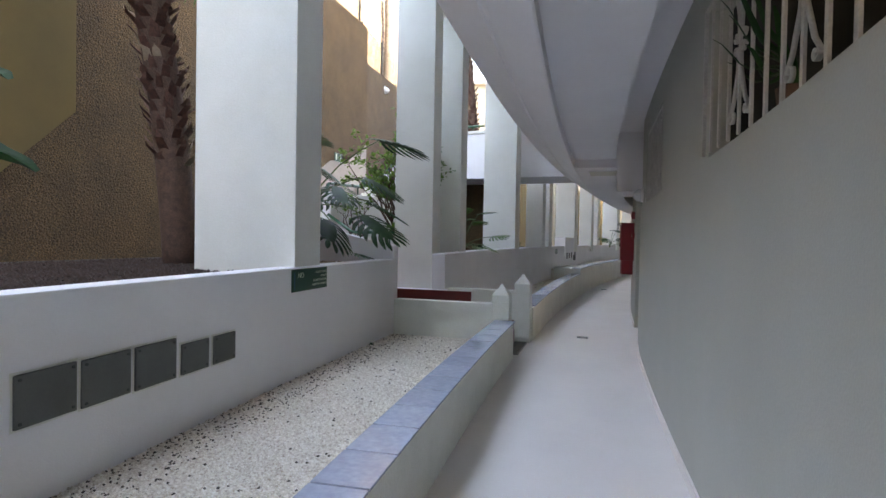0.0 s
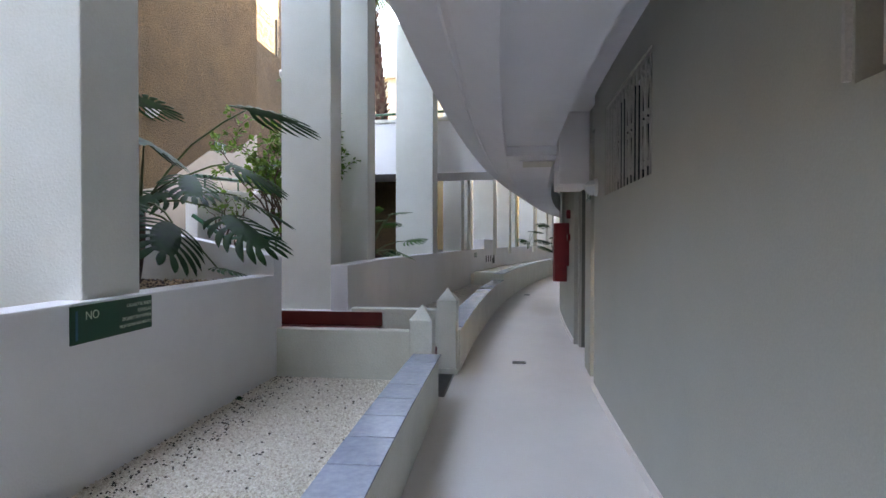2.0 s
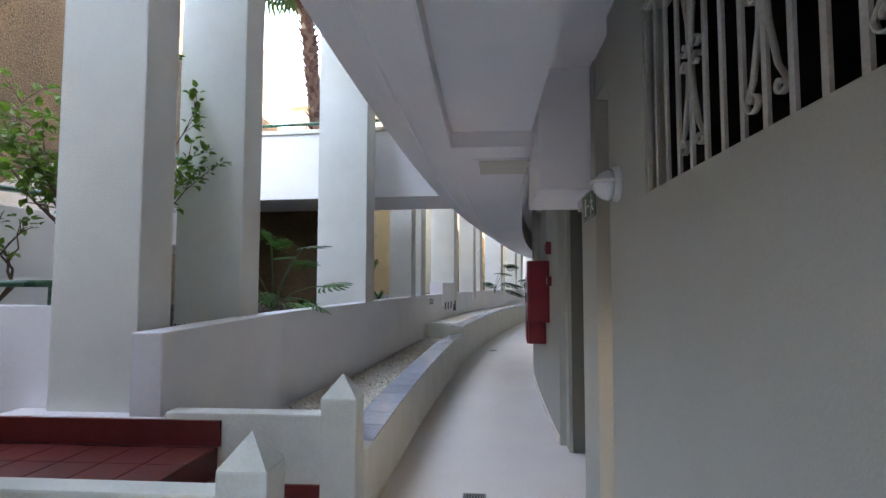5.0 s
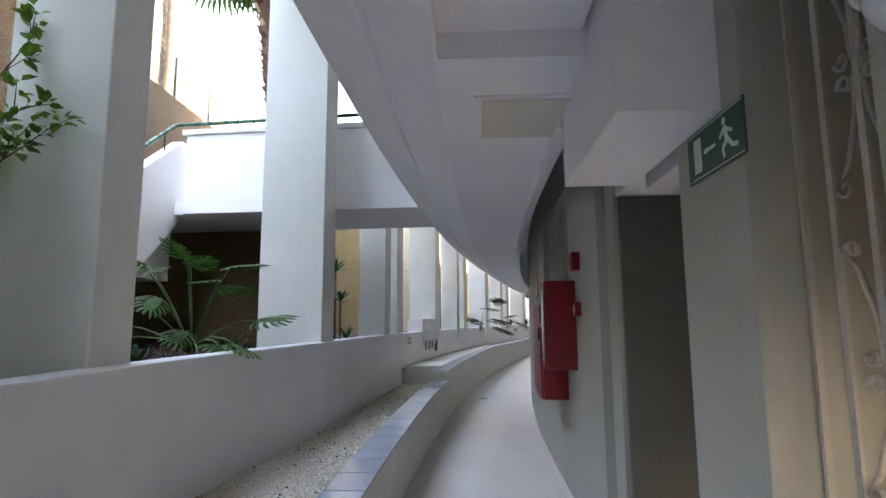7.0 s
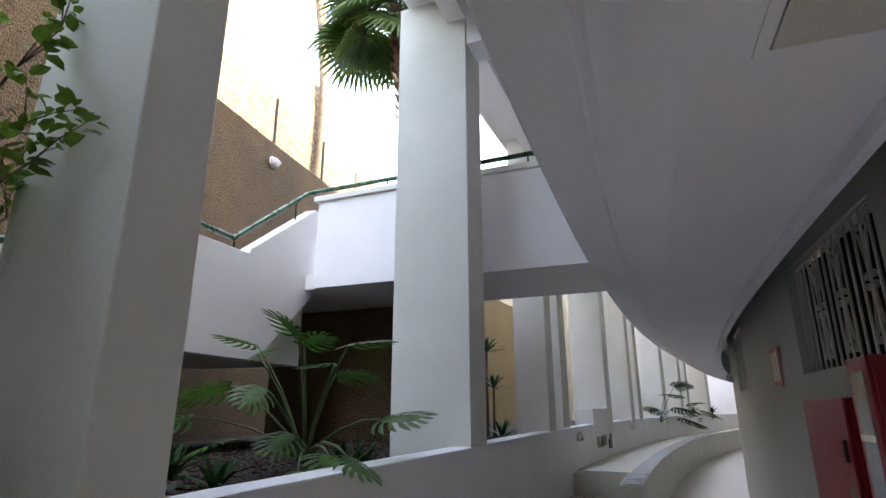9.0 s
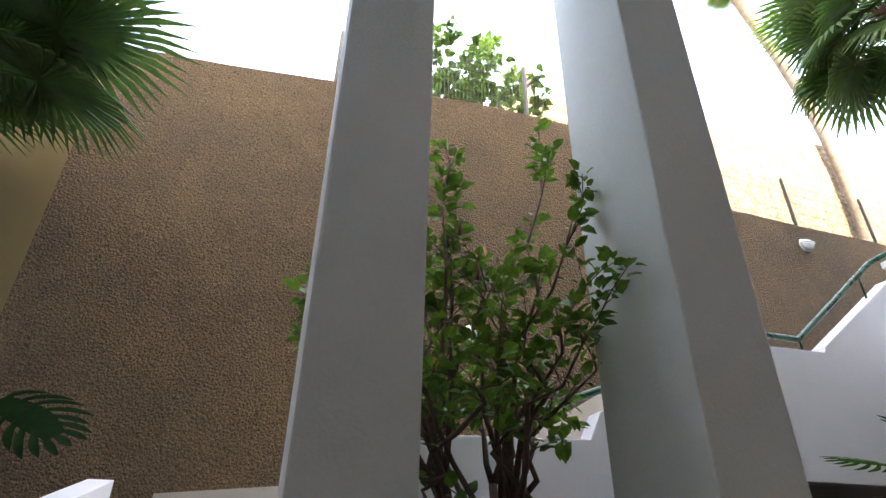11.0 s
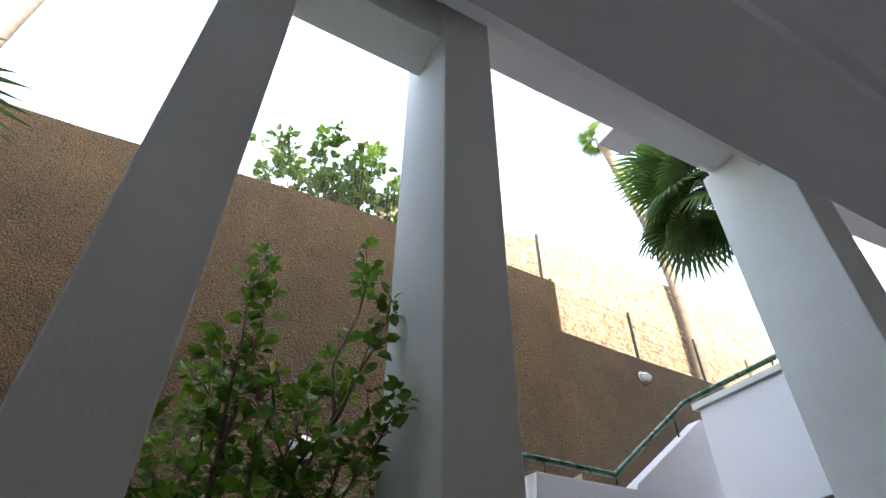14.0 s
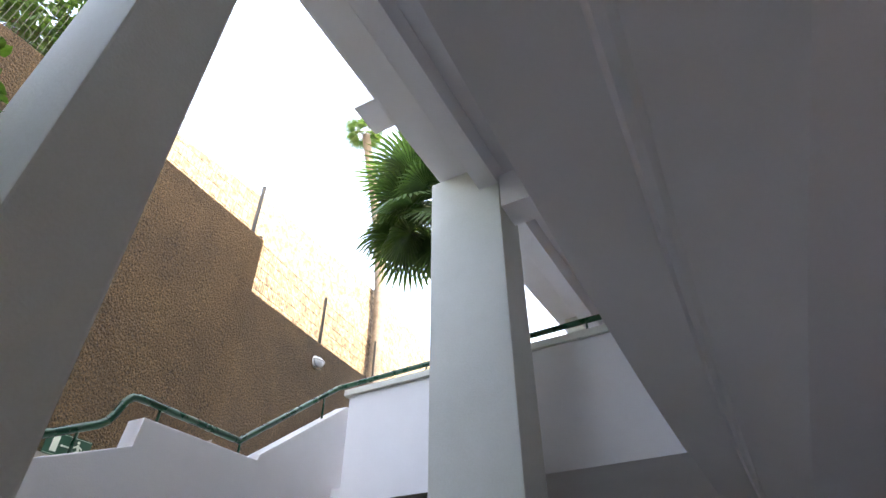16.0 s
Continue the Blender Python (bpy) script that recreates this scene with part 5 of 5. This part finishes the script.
# ---------------- pebbles ----------------
def pebbles(name, count, s0, s1, d0, d1, z, material, label, seed, size=(0.006, 0.014)):
    g = np.random.RandomState(seed)
    base = np.array([(1, 0, 0), (-1, 0, 0), (0, 1, 0), (0, -1, 0), (0, 0, 1), (0, 0, -1)], float)
    tri = np.array([(0, 2, 4), (2, 1, 4), (1, 3, 4), (3, 0, 4), (2, 0, 5), (1, 2, 5), (3, 1, 5), (0, 3, 5)])
    s, dd = g.uniform(s0, s1, count), g.uniform(0, 1, count)
    sz = g.uniform(size[0], size[1], (count, 3)) * np.array([1.2, 1.0, 0.7])
    rot = g.uniform(0, 6.28, count)
    verts, faces = [], []
    for k in range(count):
        dmax = d1(s[k]) if callable(d1) else d1
        c = np.array(P(s[k], d0 + (dmax - d0) * dd[k], z))
        v = base * sz[k]
        cr, sr = math.cos(rot[k]), math.sin(rot[k])
        v = np.stack([v[:, 0] * cr - v[:, 1] * sr, v[:, 0] * sr + v[:, 1] * cr, v[:, 2]], 1) + c + (0, 0, sz[k][2] * 0.5)
        verts.append(v)
        faces.append(tri + 6 * k)
    me = bpy.data.meshes.new(name)
    me.from_pydata(np.concatenate(verts).tolist(), [], np.concatenate(faces).tolist())
    me.materials.append(material)
    tagged(new(name, me), label, "gravel", kind="stuff")


PEB = mat("cream_pebble", (0.88, 0.83, 0.73), (0.46, 0.38, 0.29), 0.85, 45, 0.0, 90, fine=0.3)
PEBD = mat("dark_pebble", (0.06, 0.05, 0.04), rough=0.9, scale=30)
CHIP = mat("bark_chip", (0.04, 0.021, 0.014), (0.014, 0.008, 0.006), 0.9, 40)
CHIPL = mat("pale_bark_chip", (0.42, 0.30, 0.19), (0.28, 0.19, 0.12), 0.9, 40)
pebbles("gravel_pebbles", 26000, -6.2, -0.52, 1.71, W1D - 0.005, 0.19, PEB, "loose cream pebbles on the gravel bed", 1)
pebbles("gravel_pebbles", 9000, 0.7, 9.3, 1.71, lambda s: wall2_d(s) - 0.01, 0.26, PEB, "loose cream pebbles on the gravel bed", 2, (0.008, 0.016))
pebbles("dark_pebbles", 230, -6.2, -0.52, 1.71, W1D - 0.005, 0.196, PEBD, "scattered dark pebbles and dry leaves", 3, (0.006, 0.012))
pebbles("dark_pebbles", 900, -6.2, -0.52, W1D - 0.34, W1D - 0.005, 0.194, PEBD, "dark litter along the wall foot", 8, (0.005, 0.011))
pebbles("dark_pebbles", 160, 0.7, 9.3, 1.71, lambda s: wall2_d(s) - 0.01, 0.27, PEBD, "scattered dark pebbles and dry leaves", 4, (0.008, 0.014))
pebbles("bark_chips", 9000, -6.5, -0.55, W1D + 0.21, 6.2, 1.058, CHIP, "dark bark chips in the planter", 5, (0.012, 0.035))
pebbles("bark_chips", 6000, 1.3, 9.0, 3.0, 6.0, 1.098, CHIP, "dark bark chips in the planter", 6, (0.012, 0.035))
pebbles("pale_bark_chips", 500, -2.2, -0.55, W1D + 0.21, 4.3, 1.066, CHIPL, "pale dry bark chips in the planter", 7, (0.012, 0.03))

# ---------------- tiles (pieces) ----------------
def kerb_tiles(parent, s0, s1, zf, mid=1.575):
    n = int(round((s1 - s0) / 0.335))
    L = (s1 - s0) / n
    me = M().box(-0.122, 0.122, -L / 2 + 0.004, L / 2 - 0.004, 0.0, 0.014).mesh("tile", TILE, bevel=0.0025)
    for k in range(n):
        s = s0 + L * (k + 0.5)
        ob = new("tile", me)
        ob.parent = parent
        slope = math.degrees(math.atan2(zf(s + 0.1) - zf(s - 0.1), 0.2))
        p = P(s, mid, zf(s) - 0.0115)
        ob.matrix_basis = pose(*p, slope, 0, -math.degrees(s / R0))


kerb_tiles(kerb1, S_NEAR + 2, -0.575, kerb_h, 1.62)
kerb_tiles(kerb2, 0.9, 7.36, kerb_h)
kerb_tiles(kerb3, 7.42, 24.0, lambda s: 0.7015)
# red tiles on the entry steps
es_ob = bpy.data.objects["stairs_entry"]
tread = M().box(-0.116, 0.116, -0.142, 0.142, 0, 0.008).mesh("tile", REDTILE, bevel=0.002)
for x, z in ((-1.925, 0.17), (-2.185, 0.34)) + tuple((-2.44 - 0.24 * k, 0.50) for k in range(9)):
    for j in range(3):
        ob = new("tile", tread)
        ob.parent = es_ob
        ob.matrix_basis = pose(x, 0.27 + 0.29 * j, z + 0.0005)
